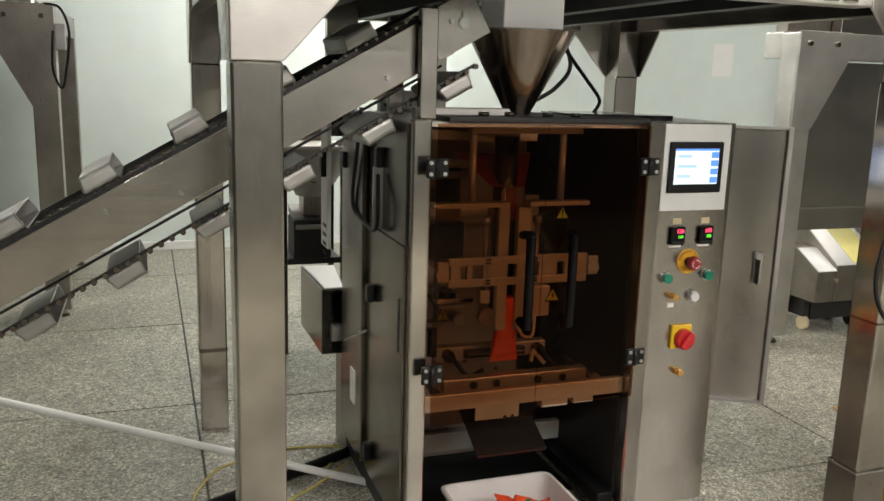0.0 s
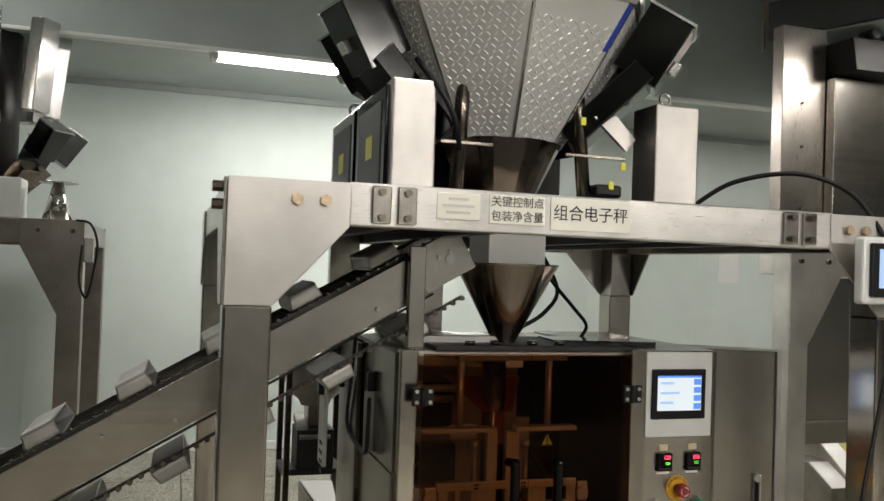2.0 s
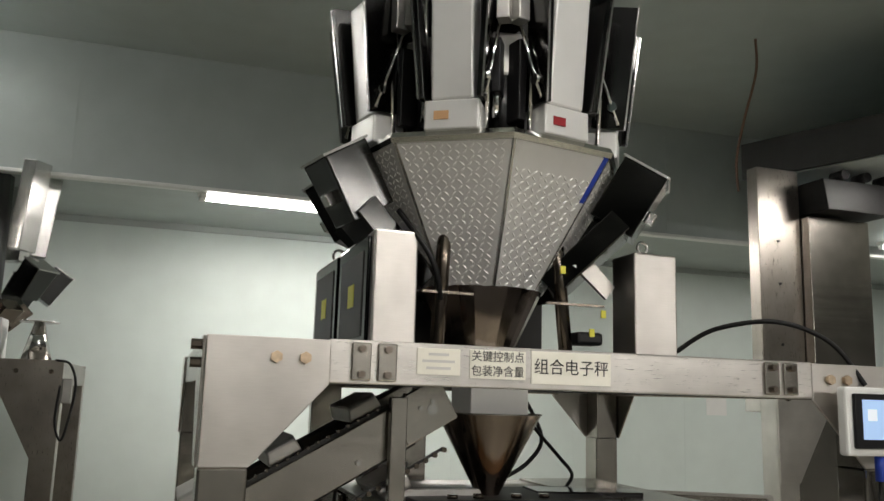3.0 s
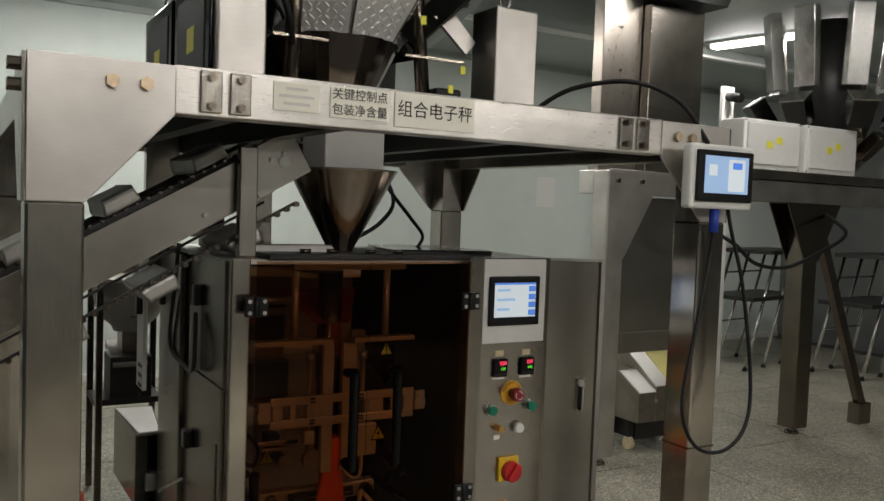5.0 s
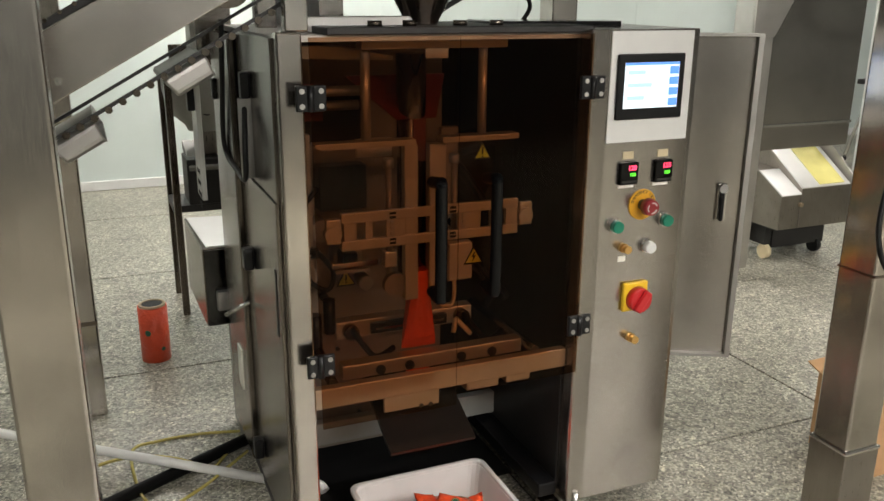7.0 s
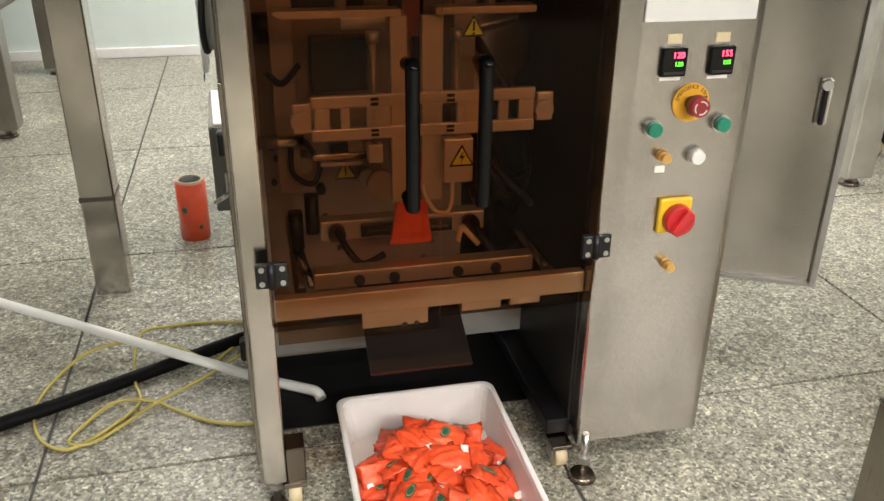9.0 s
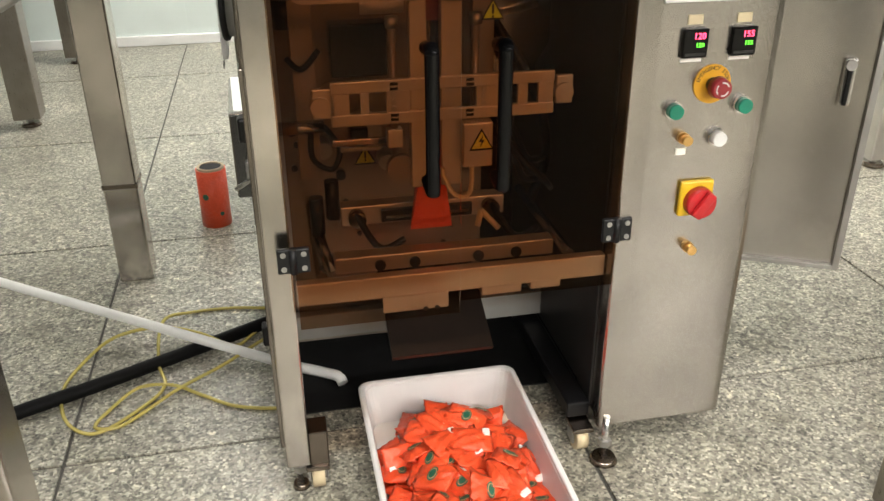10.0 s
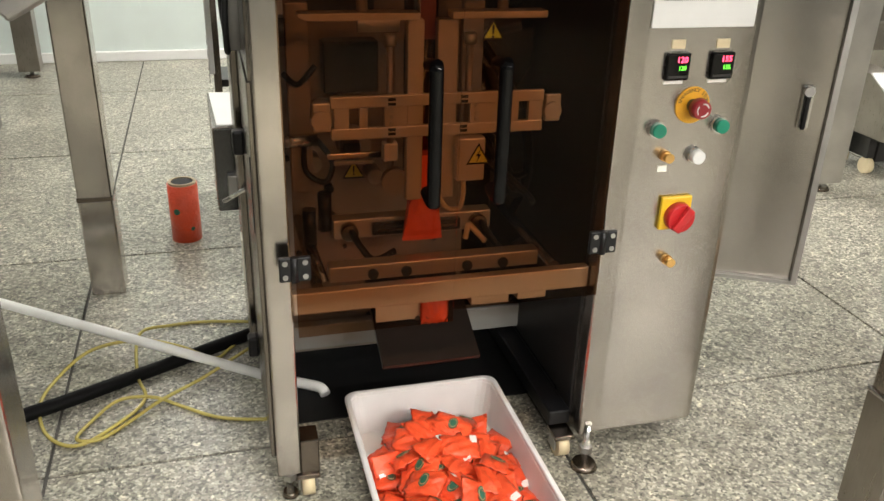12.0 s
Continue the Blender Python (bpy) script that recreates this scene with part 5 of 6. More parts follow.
rng = random.Random(11)
for layer in range(6):
    for j in range(8):
        for i in range(6):
            x = KX0 + 0.055 + i * 0.055 + rng.uniform(-0.016, 0.016)
            y = KY0 + 0.06 + j * 0.058 + rng.uniform(-0.016, 0.016)
            heap = 0.112 - 0.75 * max(0, y - 2.24) - (2.4 + 45 * max(0, y - 2.20)) * max(0, abs(x - 1.135) - 0.055) ** 1.5
            z = 0.022 + layer * 0.019
            if z > heap + rng.uniform(-0.012, 0.008):
                continue
            wall = x < KX0 + 0.085 and layer > 1
            x = max(x, KX0 + (0.066 if wall else 0.060))
            m = pose(x, y, z + rng.uniform(-0.004, 0.006), rng.uniform(-24, 24) + (14 if layer > 1 else 0), rng.uniform(-26, 26) + (38 if wall else 0), rng.uniform(-180, 180))
            pouch(m, rng.random() < 0.34, rng.random() < 0.65)

roll = thing("film_roll", "part roll of orange printed film standing on the floor", "film roll", (0.54, 3.725, 0))
RX, RY = 0.540, 3.725
part("film", rod((RX, RY, 0.0), (RX, RY, 0.222), 0.055, seg=36), POUCH, roll)
part("core", loft([[(RX + r * math.cos(k * math.tau / 28), RY + r * math.sin(k * math.tau / 28), z) for k in range(28)] for r, z in ((0.050, 0.2222), (0.050, 0.230), (0.040, 0.230), (0.040, 0.15))]), CORE, roll, "cardboard core")
# Black plug stands in for the shade inside the hollow core.
part("core_shade_plug", rod((RX, RY, 0.14), (RX, RY, 0.227), 0.0395, seg=28), INK, roll)
for a, z, r in ((-118, 0.125, 0.012), (-62, 0.055, 0.008)):
    c, s = math.cos(math.radians(a)), math.sin(math.radians(a))
    part("emblem", rod((RX + 0.0548 * c, RY + 0.0548 * s, z), (RX + 0.056 * c, RY + 0.056 * s, z), r, seg=18), POUCH_MARK, roll)

# ---- things on the floor ----
single("pipe", pipe([(-1.6, 4.010, 0.315), (-0.482, 3.372, 0.176), (0.110, 3.034, 0.101), (0.794, 2.644, 0.016)], 0.014, 12, straight=True), PVC, "white plastic pipe lying across the floor", "pipe")
single("pipe_end", pipe([(0.794, 2.644, 0.018), (0.86, 2.60, 0.02), (0.895, 2.565, 0.026), (0.905, 2.545, 0.016)], 0.0145, 10, 5), PVC, "bent end of the white plastic pipe", "pipe")
single("hose", pipe([(-0.9, 2.12, 0.018), (-0.3, 2.40, 0.018), (0.075, 2.585, 0.018), (0.256, 2.668, 0.018), (0.464, 2.774, 0.018), (0.725, 2.910, 0.018), (0.76, 2.93, 0.018)], 0.019, 12, 5), HOSE, "black corrugated hose lying on the floor", "hose")
single("tubing", pipe([(0.74, 3.00, 0.008), (0.612, 3.034, 0.006), (0.493, 3.035, 0.006), (0.407, 2.976, 0.02), (0.411, 2.761, 0.015), (0.436, 2.647, 0.006), (0.375, 2.548, 0.006), (0.285, 2.476, 0.006), (0.208, 2.537, 0.006), (0.172, 2.678, 0.006), (0.203, 2.806, 0.008), (0.281, 2.892, 0.03), (0.404, 2.905, 0.04), (0.52, 2.84, 0.045), (0.617, 2.775, 0.03), (0.664, 2.85, 0.01), (0.735, 2.965, 0.008)], 0.0048, 8, 8), TUBING, "yellowed clear air tubing in loose loops on the floor", "tubing")
single("tubing", pipe([(0.80, 2.48, 0.006), (0.721, 2.487, 0.006), (0.622, 2.519, 0.006), (0.534, 2.587, 0.006), (0.458, 2.642, 0.010), (0.371, 2.648, 0.010), (0.31, 2.574, 0.006), (0.283, 2.495, 0.012), (0.336, 2.490, 0.006), (0.397, 2.543, 0.006), (0.475, 2.613, 0.015), (0.588, 2.695, 0.02), (0.66, 2.75, 0.03), (0.74, 2.86, 0.01)], 0.0048, 8, 8), TUBING, "yellowed clear air tubing in loose loops on the floor", "tubing")

carton = thing("carton", "open brown cardboard carton behind the platform leg", "carton", (2.50, 2.13, 0))
bx = pose(2.44, 2.02, 0, 0, 0, 2)
CW, CD, CH = 0.19, 0.23, 0.25
for a in ((0.0, CW, 0.0, 0.004), (0.0, CW, CD - 0.004, CD), (0.0, 0.004, 0.004, CD - 0.004), (CW - 0.004, CW, 0.004, CD - 0.004)):
    part("carton_side", moved(box(*a, 0.0, CH), bx), CARD, carton)
part("carton_bottom", moved(box(0.004, CW - 0.004, 0.004, CD - 0.004, 0.0, 0.006), bx), CARD, carton)
part("flap", moved(moved(box(0.0, CW, -0.004, 0.0, 0.0, 0.05), pose(0, CD, CH, -70)), bx), CARD, carton)
part("flap", moved(moved(box(0.0, 0.004, 0.0, CD, 0.0, 0.05), pose(0, 0, CH, 0, 60)), bx), CARD, carton)
part("flap", moved(moved(box(0.0, 0.004, 0.0, CD, 0.0, 0.08), pose(CW - 0.004, 0, CH, 0, 115)), bx), CARD, carton)
for k in range(4):
    part("print_bar", moved(box(0.05 + k * 0.035, 0.075 + k * 0.035, -0.0012, 0.0, 0.09, 0.125), bx), CORE, carton)
rngw = random.Random(9)
wrap = bmesh.new()
for strand in range(5):
    pts = []
    for k in range(26):
        a = k * math.tau / 26
        g = 1.0 + rngw.uniform(-0.06, 0.06)
        pts.append((3.265 + 0.185 * g * math.cos(a), 2.285 + 0.145 * g * math.sin(a), 0.010 + rngw.uniform(0.0, 0.022)))
    pipe(pts, 0.0055 + 0.002 * rngw.random(), 6, 3, True, wrap)
single("wrap_ring", wrap, WRAP, "ring of crumpled clear plastic wrap on the floor", "plastic wrap")

# stainless bin and small hopper behind
bn = thing("bin", "tall stainless bin with a bright open tray top", "bin", (0.72, 3.3, 0))
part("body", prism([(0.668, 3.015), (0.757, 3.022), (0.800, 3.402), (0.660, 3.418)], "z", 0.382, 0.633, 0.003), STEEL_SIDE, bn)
# Front darkened and tray lightened in colour for what each face mirrors.
part("front_panel", box(0.672, 0.754, 3.006, 3.013, 0.385, 0.630), HOPPER, bn, "dark panel standing in for the reflection on the front face")
part("tray", prism([(0.682, 3.030), (0.752, 3.030), (0.794, 3.394), (0.666, 3.410)], "z", 0.633, 0.637), SATIN, bn)
part("bracket", box(0.70, 0.745, 2.98, 3.10, 0.44, 0.50, 0.003), STEEL_DULL, bn)
part("bracket", box(0.745, 0.775, 2.94, 3.12, 0.0, 0.50, 0.003), STEEL_DULL, bn)
hp = thing("hopper_stand", "small stainless hopper on a slim steel stand", "hopper", (0.83, 4.3, 0))
bowl = []
for rad, z in ((0.172, 1.050), (0.172, 0.985), (0.160, 0.920), (0.130, 0.865), (0.085, 0.825), (0.075, 0.80)):
    bowl.append([(0.865 + rad * math.cos(k * math.tau / 28), 4.33 + rad * math.sin(k * math.tau / 28), z) for k in range(28)])
bmh = loft(bowl, cap=False)
for f in bmh.faces:
    f.smooth = True
part("hopper", bmh, GREY_PAINT, hp, "grey round-bottomed feed bowl")
part("rim", box(0.685, 1.045, 4.15, 4.51, 1.050, 1.066, 0.003), STEEL_DULL, hp)
part("spout", box(0.82, 0.92, 4.26, 4.40, 0.70, 0.80, 0.004), STEEL_AGED, hp)
part("clamp_knob", rod((0.86, 4.24, 0.90), (0.86, 4.19, 0.90), 0.022, seg=10), BLACK, hp)
part("back_plate", box(0.75, 0.98, 4.50, 4.508, 1.06, 1.16, 0.003), STEEL_WORN, hp)
for x in (0.69, 0.99):
    for y in (4.15, 4.46):
        part("leg", box(x, x + 0.03, y, y + 0.03, 0.0, 1.035, 0.003), STEEL_SIDE, hp)
part("shelf", box(0.69, 1.0, 4.2, 4.45, 0.46, 0.49, 0.003), DARK, hp)
part("control_unit", box(0.76, 0.95, 4.20, 4.4, 0.49, 0.69, 0.005), DARK, hp)
part("vibrator_tray", prism([(4.18, 0.66), (4.20, 0.64), (4.44, 0.70), (4.44, 0.74)], "x", 0.77, 0.93, 0.003), GREY_PAINT, hp)

# ---- neighbouring machine on one side ----
def side_platform(name, x0, x1, y, y1, label, sheet=STEEL, top=1.74, back_legs=True):
    t = thing(name, label, "platform", ((x0 + x1) / 2, y, 0), "neighbouring platforms")
    for x in (x0, x1 - 0.13):
        for yy in ((y, y1 - 0.13) if back_legs else (y,)):
            lg = part("leg", box(x, x + 0.13, yy, yy + 0.13, 0.045, top - 0.01, 0.005), sheet, t)
            part("foot", rod((x + 0.065, yy + 0.065, 0), (x + 0.065, yy + 0.065, 0.018), 0.05, 0.04, seg=18), STEEL_WORN, lg)
            part("spindle", rod((x + 0.065, yy + 0.065, 0.018), (x + 0.065, yy + 0.065, 0.045), 0.014, seg=10), STEEL_DULL, lg)
    for yy in ((y, y1 - 0.008) if back_legs else (y, y + 0.13)):
        part("gusset", prism([(x0, 1.20), (x0 + 0.13, 1.20), (x0 + 0.34, top - 0.14), (x0 + 0.34, top), (x0, top)], "y", yy - 0.008, yy, 0.002), sheet, t)
        part("gusset", prism([(x1, 1.20), (x1 - 0.13, 1.20), (x1 - 0.34, top - 0.14), (x1 - 0.34, top), (x1, top)], "y", yy - 0.008, yy, 0.002), sheet, t)
        part("beam", box(x0 + 0.13, x1 - 0.13, yy, yy + 0.06, top - 0.14, top - 0.005, 0.003), sheet, t)
    for x in (x0, x1 - 0.06):
        part("side_beam", box(x, x + 0.06, y + 0.13, y1 - 0.13, top - 0.14, top - 0.005, 0.003), sheet, t)
    part("deck", box(x0 + 0.06, x1 - 0.06, y + 0.06, y1 - 0.06, top - 0.04, top - 0.028), STEEL_DULL, t)
    for x in (x0 + 0.06, x0 + 0.24, x1 - 0.06, x1 - 0.24):
        part("bolt", rod((x, y - 0.008, top - 0.065), (x, y - 0.024, top - 0.065), 0.014, seg=6, smooth=False), STEEL_WORN, t)
    return t


def small_weigher(cx, cy, label):
    t = thing("multihead_weigher", label, "weighing machine", (cx, cy, 1.712), "neighbouring weighers")
    part("body", rod((cx, cy, 1.95), (cx, cy, 2.9), 0.22, seg=20), DARK, t)
    part("base", rod((cx, cy, 1.712), (cx, cy, 1.95), 0.12, 0.3, seg=20), STEEL_WORN, t)
    for k in range(8):
        a = math.radians(-100 + 22.5 + k * 45)
        m = pose(cx + 0.40 * math.cos(a), cy + 0.40 * math.sin(a), 2.3, 0, 0, math.degrees(a) + 90)
        part("head_column", moved(box(-0.075, 0.075, -0.03, 0.06, 0.1, 0.66, 0.006), m @ pose(0, 0, 0, 6)), STEEL_BRIGHT, t)
        hq = part("weigh_hopper", moved(prism([(-0.07, -0.13), (0.07, -0.13), (0.085, 0.08), (-0.085, 0.08)], "y", -0.08, 0.05, 0.004), m @ pose(0, -0.10, -0.05, 34)), HOPPER, t)
        part("rim", moved(box(-0.09, 0.09, -0.086, 0.056, 0.08, 0.088), m @ pose(0, -0.10, -0.05, 34)), STEEL_BRIGHT, hq)
        part("chute", moved(prism([(-0.06, -0.12), (0.06, -0.12), (0.075, 0.09), (-0.075, 0.09)], "y", -0.06, 0.03, 0.004), m @ pose(0, 0.1, -0.28, 46)), STEEL_WORN, t)
    return t


plR = side_platform("side_platform", 3.305, 6.8, 3.665, 4.055, "stainless platform of the neighbouring packing line", STEEL_BOX, 1.71, False)
part("raised_beam", box(4.30, 6.66, 3.655, 3.885, 1.712, 1.772, 0.003), STEEL_AGED, plR)
for x0 in (4.40, 5.00):
    bxx = thing("junction_box", "pale steel junction box with yellow warning stickers", "control box", (x0 + 0.26, 3.72, 1.772), "junction boxes")
    part("body", box(x0, x0 + 0.54, 3.675, 3.88, 1.772, 2.09, 0.01), WHITE, bxx)
    part("lid", box(x0 + 0.025, x0 + 0.515, 3.663, 3.675, 1.805, 2.065, 0.004), PLATE, bxx)
    for k in range(2):
        part("sticker", box(x0 + 0.20 + k * 0.09, x0 + 0.255 + k * 0.09, 3.660, 3.663, 1.91 + 0.03 * k, 1.955 + 0.03 * k), SIGN_Y, bxx)
    for x in (x0 + 0.012, x0 + 0.528):
        for z in (1.785, 2.078):
            part("screw", rod((x, 3.675, z), (x, 3.669, z), 0.006, seg=8), STEEL_DULL, bxx)
small_weigher(5.70, 4.02, "stainless multihead weigher on the neighbouring platform")
mid = thing("steel_column", "dark steel column with flared gussets under the neighbouring platform", "column", (5.10, 3.72, 0))
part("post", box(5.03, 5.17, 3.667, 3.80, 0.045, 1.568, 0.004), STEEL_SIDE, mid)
for y in (3.657, 3.801):
    part("gusset", prism([(4.83, 1.568), (5.03, 1.18), (5.17, 1.18), (5.38, 1.568)], "y", y, y + 0.009, 0.002), STEEL_SIDE, mid)
part("diagonal_brace", prism([(5.24, 1.34), (5.31, 1.36), (5.86, 0.16), (5.79, 0.14)], "y", 3.70, 3.75, 0.002), STEEL_SIDE, mid)
part("brace_foot", box(5.76, 5.90, 3.68, 3.77, 0.0, 0.15, 0.003), STEEL_SIDE, mid)
part("foot", rod((5.10, 3.735, 0), (5.10, 3.735, 0.018), 0.05, 0.04, seg=18), STEEL_WORN, mid)
part("spindle", rod((5.10, 3.735, 0.018), (5.10, 3.735, 0.045), 0.014, seg=10), STEEL_DULL, mid)
tower = thing("elevator_tower", "tall stainless elevator housing reaching the ceiling", "elevator", (3.7, 3.9, 0))
part("column", box(3.365, 3.66, 3.835, 3.925, 1.71, 2.985, 0.004), STEEL_AGED, tower)
part("front_panel", box(3.665, 4.10, 3.765, 4.16, 1.71, 2.70, 0.004), STEEL_X, tower)
part("lower_panel", box(3.44, 4.16, 3.80, 3.84, 0.62, 1.56, 0.004), STEEL_SMOOTH, tower)
part("panel_fold", box(3.44, 4.16, 3.79, 3.80, 0.74, 0.755, 0.002), STEEL_BRIGHT, tower)
part("hood", prism([(3.69, 2.72), (4.15, 2.72), (4.25, 2.90), (3.66, 2.90)], "y", 3.635, 4.165, 0.004), RUBBER, tower)
for k in range(3):
    part("roller", rod((3.80 + k * 0.16, 3.61, 2.93), (3.80 + k * 0.16, 3.71, 2.93), 0.03, seg=14), BLACK, tower)
for z in (1.95, 2.3, 2.55):
    part("rivet", rod((3.50, 3.835, z), (3.50, 3.827, z), 0.008, seg=8), DARK, tower)
cart = thing("bagging_cart", "low wheeled stainless cart with a sloping bright tray", "cart", (3.9, 3.9, 0))
part("body", prism([(3.72, 0.205), (4.10, 0.205), (4.10, 0.640), (4.00, 0.605), (3.72, 0.420)], "x", 3.802, 4.15, 0.004), STEEL_AGED, cart)
part("step", prism([(3.72, 0.205), (4.05, 0.205), (4.05, 0.50), (3.90, 0.49), (3.72, 0.390)], "x", 3.667, 3.80, 0.004), STEEL_AGED, cart)
part("tray", prism([(3.714, 0.424), (3.995, 0.610), (4.00, 0.606), (3.718, 0.418)], "x", 3.802, 4.135), SATIN, cart)
part("yellow_pad", prism([(3.722, 0.434), (3.985, 0.608), (3.988, 0.604), (3.726, 0.430)], "x", 3.925, 4.10), PALE_YELLOW, cart)
part("bright_lip", prism([(3.712, 0.392), (3.895, 0.495), (3.90, 0.490), (3.717, 0.386)], "x", 3.667, 3.80), PLATE, cart)
part("cheek", prism([(3.72, 0.205), (4.10, 0.205), (4.10, 0.70), (3.95, 0.66), (3.72, 0.47)], "x", 4.15, 4.165, 0.003), STEEL_DULL, cart)
part("latch", rod((3.80, 3.72, 0.335), (3.80, 3.705, 0.335), 0.012, seg=10), BOLT, cart)
part("base", box(3.78, 4.15, 3.86, 4.10, 0.06, 0.205), DARK, cart)
part("base_plate", box(3.68, 4.14, 3.76, 4.10, 0.195, 0.205), DARK, cart)
for x in (3.75, 4.11):
    for y in (3.88, 4.06):
        part("wheel", rod((x - 0.015, y, 0.04), (x + 0.015, y, 0.04), 0.04, seg=20), CREAM if x < 4 else BLACK, cart)
        part("fork", box(x - 0.022, x + 0.022, y - 0.015, y + 0.015, 0.08, 0.21), DARK, cart)


def step_ladder(x, y, turn):
    """A sloping run of bright tubes under dark treads."""
    t = thing("step_stand", "bright tubular steel step stand with dark treads", "step stand", (x, y, 0), "step stands")
    m = pose(x, y, 0, 0, 0, turn)
    for sy in (-0.24, 0.24):
        for sx in (-0.42, -0.06, 0.30):
            part("leg", moved(rod((sx, sy, 0.0), (sx + 0.52, sy, 1.12), 0.016, seg=10), m), STEEL_BRIGHT, t)
            part("foot", moved(rod((sx, sy, 0.0), (sx + 0.014, sy, 0.03), 0.021, seg=10), m), BLACK, t)
    part("top_tread", moved(box(-0.05, 0.95, -0.27, 0.27, 1.11, 1.15, 0.005), m), DARK, t)
    part("tread", moved(box(-0.34, 0.72, -0.26, 0.26, 0.66, 0.70, 0.003), m), DARK, t)
    for z in (0.40, 0.90):
        part("brace", moved(rod((-0.42 + 0.464 * z, 0.24, z), (0.30 + 0.464 * z, 0.24, z), 0.010, seg=8), m), STEEL_BRIGHT, t)


for x, y, a in ((6.98, 5.75, 12), (7.72, 5.0, 8)):
    step_ladder(x, y, a)

# neighbouring line on the other side
plL = side_platform("side_platform", -2.3, -0.37, 5.11, 6.6, "stainless platform of the farther packing line", STEEL_AGED)
small_weigher(-1.05, 5.70, "stainless multihead weigher on the farther platform")
fl = thing("funnel", "upturned polished steel funnel on the farther platform", "funnel", (-0.535, 5.25, 1.712))
part("cone", rod((-0.535, 5.25, 1.735), (-0.535, 5.25, 1.955), 0.085, 0.028, seg=28), MIRROR, fl)
part("flange", rod((-0.535, 5.25, 1.955), (-0.535, 5.25, 1.962), 0.11, seg=28), STEEL_BRIGHT, fl)
jb = single("junction_box", box(-0.965, -0.715, 5.15, 5.37, 1.737, 1.97, 0.008), WHITE, "pale steel junction box on the farther platform", "control box", "junction boxes")
single("cable", pipe([(-0.415, 5.11, 1.74), (-0.335, 5.08, 1.72), (-0.295, 5.08, 1.6), (-0.315, 5.08, 1.42), (-0.345, 5.08, 1.3), (-0.385, 5.08, 1.40), (-0.375, 5.08, 1.60)], 0.007), RUBBER, "black cable looped on the farther platform leg", "cable")
single("switch_box", box(-0.371, -0.318, 5.12, 5.18, 1.50, 1.64, 0.006), STEEL_DULL, "small grey switch box on the platform leg", "switch")
single("paper_notice", box(5.21, 5.44, Y_WALL - 0.004, Y_WALL - 0.001, 1.495, 1.80), TRIM, "white paper notice on the panel wall", "sign")
single("wire", pipe([(3.42, 3.87, 3.80), (3.44, 3.9, 3.6), (3.38, 3.95, 3.3), (3.42, 4.08, 3.1), (3.44, 4.1, 2.9)], 0.008), WIRE, "thin brown wire hanging from the ceiling", "cable")
cctv = thing("camera_mount", "small dark security camera on a white post", "camera", (6.08, 5.3, 0.0))
part("post", box(6.00, 6.14, 5.30, 5.34, 0.0, 2.62, 0.004), WHITE, cctv)
part("body", rod((6.06, 5.30, 2.53), (6.04, 5.14, 2.50), 0.04, seg=16), BLACK, cctv)

# ---- floor tiles ----
single("floor", box(X0, X1, Y0, Y_WALL, -0.12, -0.006), GROUT, "grey terrazzo floor in large square slabs with dark joints", "floor", kind="structure")
floor = bpy.data.objects["floor"]
TS, GAP = 1.226, 0.009
tile_bm = box(-TS / 2 + GAP / 2, TS / 2 - GAP / 2, -TS / 2 + GAP / 2, TS / 2 - GAP / 2, -0.03, 0.0, 0.0015)
TILE = finish("tile", tile_bm, TERRAZZO)
for i in range(-4, 7):
    for j in range(-5, 5):
        x, y = 0.228 + (i + 0.5) * TS, 2.375 + (j + 0.5) * TS
        if X0 - 0.62 < x < X1 + 0.6 and Y0 - 0.6 < y < Y_WALL + 0.6:
            t = new("tile", TILE)
            t.location = (x, y, 0)
            t.parent = floor

# ---- what moves ----
hanging = thing("filled_pouch", "orange-red film pouch hanging from the forming tube", "pouch", (1.11, 2.33, 0.70))
part("film_body", loft([[(1.11 + sx * w, 2.33 + sy * d, z) for sx, sy in ((-1, -0.6), (-0.5, -1), (0.5, -1), (1, -0.6), (1, 0.6), (0.5, 1), (-0.5, 1), (-1, 0.6))] for w, d, z in ((0.046, 0.003, 0.552), (0.045, 0.004, 0.564), (0.042, 0.012, 0.58), (0.034, 0.02, 0.635), (0.026, 0.026, 0.69), (0.022, 0.026, 0.76))]), POUCH, hanging)

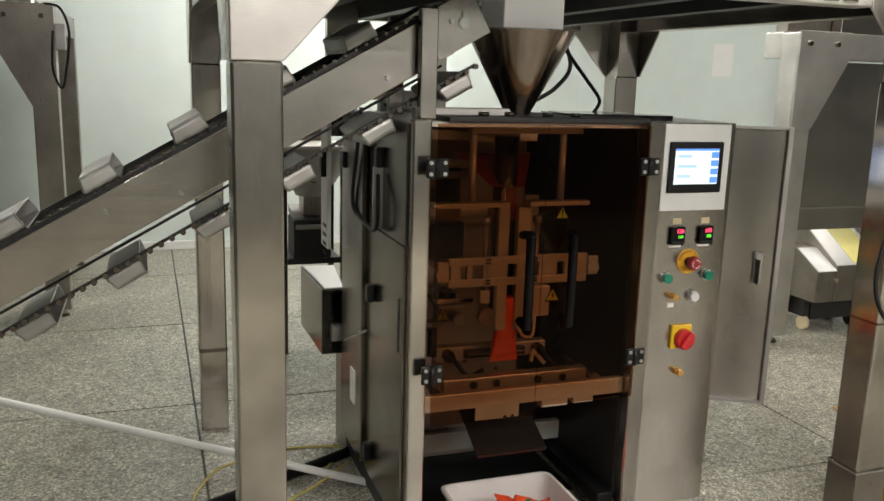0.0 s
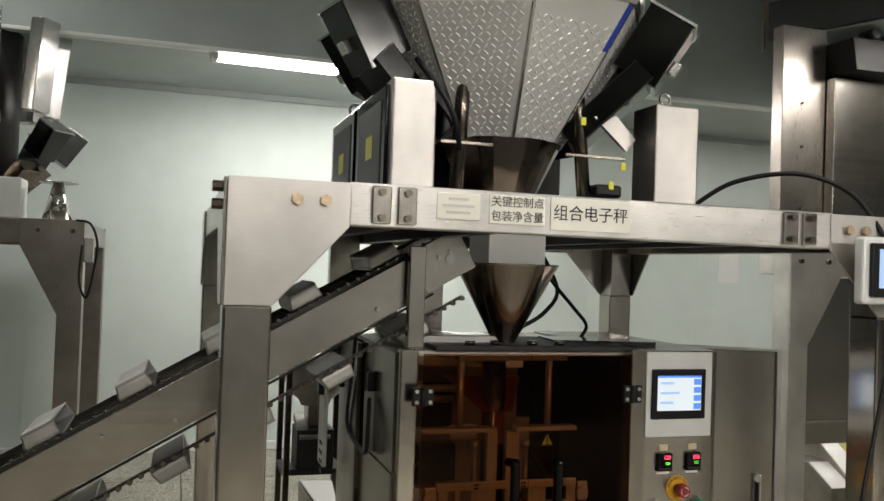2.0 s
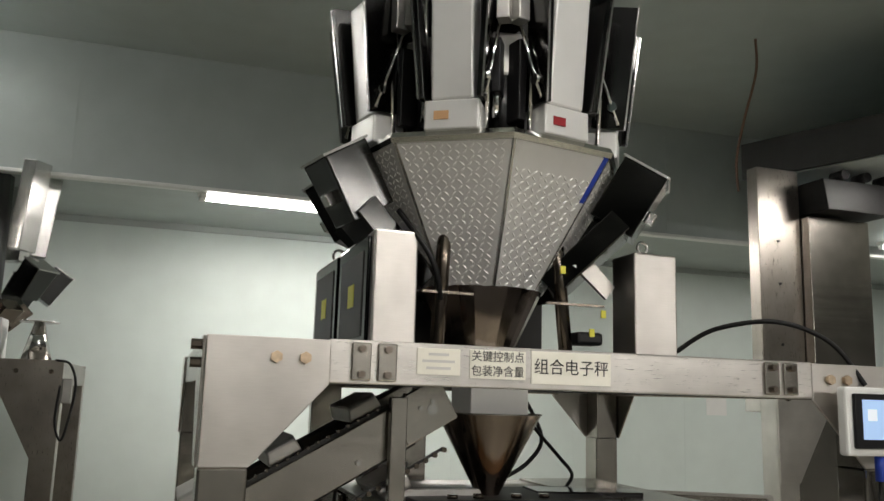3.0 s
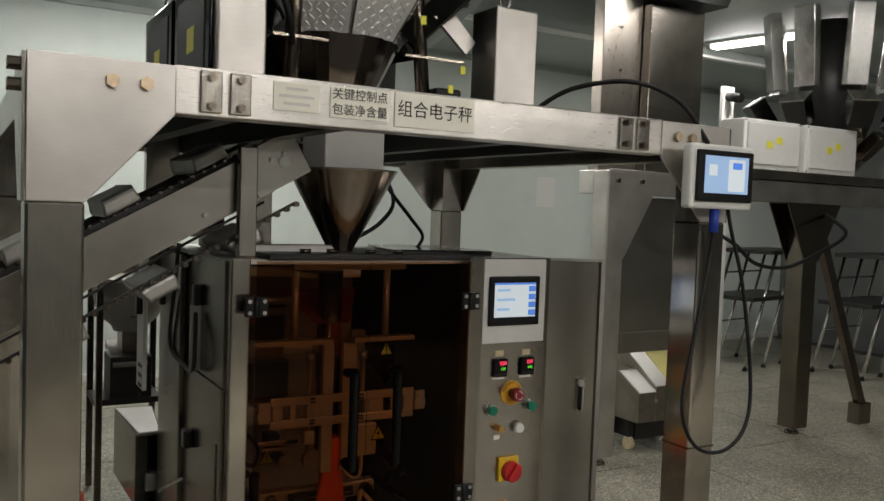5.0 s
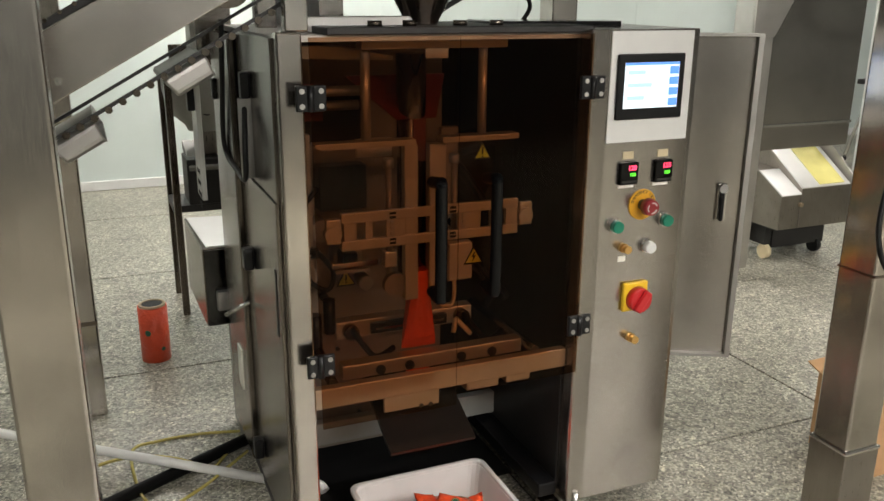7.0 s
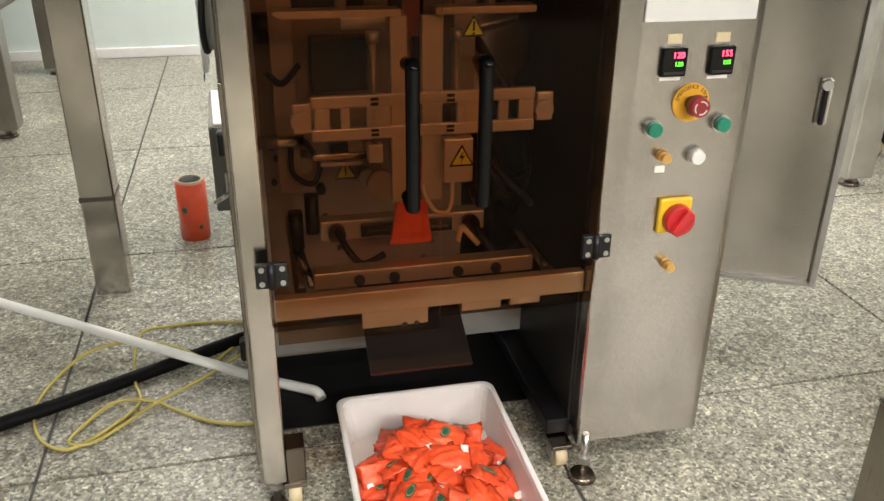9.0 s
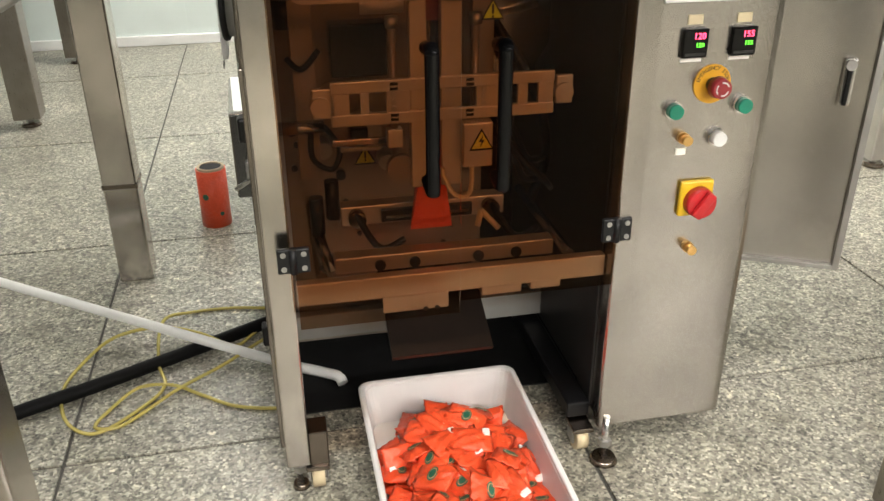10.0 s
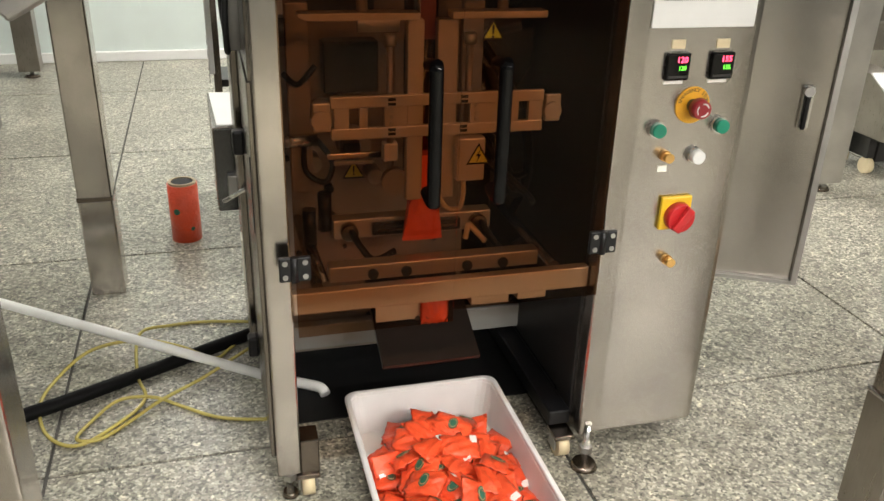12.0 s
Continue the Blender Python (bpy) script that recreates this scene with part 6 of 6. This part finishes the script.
# finished pouches drop one after the other from the film down the chute
drops = []
DROP = pillow(0.064, 0.100, 0.018)
for k in range(3):
    d = new("filled_pouch")
    tagged(d, "orange-red film pouch sealed below the forming tube", "pouch", "dropping pouches")
    f = new("film_body", DROP)
    f.parent = d
    drops.append(d)


def motions():
    # the chain steps on twice
    chain = [(0.0, -0.10), (0.1, -0.04), (0.2, -0.01), (0.3, 0.0), (5.2, 0.0), (5.5, 0.154), (5.6, 0.205), (5.7, 0.238), (5.85, 0.2535), (12.0, 0.2535)]
    for b, s, upper in rides:
        walk(b, [(t, bucket_pose(s + (d if upper else -d), upper)) for t, d in chain])
    # the jaws close on the film and open again
    shut = [(0.0, 0), (2.9, 0), (3.0, 1), (3.6, 1), (3.75, 0), (7.08, 0), (7.2, 1), (7.8, 1), (7.95, 0), (11.2, 0), (11.32, 1), (11.88, 1), (12.0, 0.15)]
    walk(fj, [(t, pose(0, 0.045 * k, 0)) for t, k in shut])
    walk(bj, [(t, pose(0, -0.050 * k, 0)) for t, k in shut])
    # film feed pulls the pouch down before each closing
    feed = [(0.0, 0.0), (2.3, 0.0), (2.8, -0.03), (3.0, -0.03), (3.7, 0.0), (6.5, 0.0), (7.0, -0.03), (7.15, -0.03), (7.9, 0.0), (10.6, 0.0), (11.0, -0.03), (11.25, -0.025), (11.7, 0.0), (12.0, 0.0)]
    for d, t0, x in zip(drops, (3.66, 7.84, 11.86), (1.09, 1.14, 1.11)):
        up, low = pose(1.11, 2.375, 0.90, 90), pose(1.11, 2.335, 0.437, 90)
        rows = [(0.0, up), (t0 - 1.3, up), (t0 - 0.9, low), (t0, low), (t0 + 0.06, pose(1.11, 2.31, 0.437, 90)), (t0 + 0.14, pose(1.115, 2.226, 0.442, 86))]
        if t0 < 11:
            rest = pose(x, 2.20, 0.112, 10, 0, 20)
            rows += [(t0 + 0.24, pose(x, 2.26, 0.335, 50, 0, 5)), (t0 + 0.34, pose(x, 2.215, 0.20, 30, 0, 12)), (t0 + 0.42, rest), (12.0, rest)]
        walk(d, rows)
    walk(hanging, [(t, pose(1.11, 2.33, 0.70 + d)) for t, d in feed])


motions()
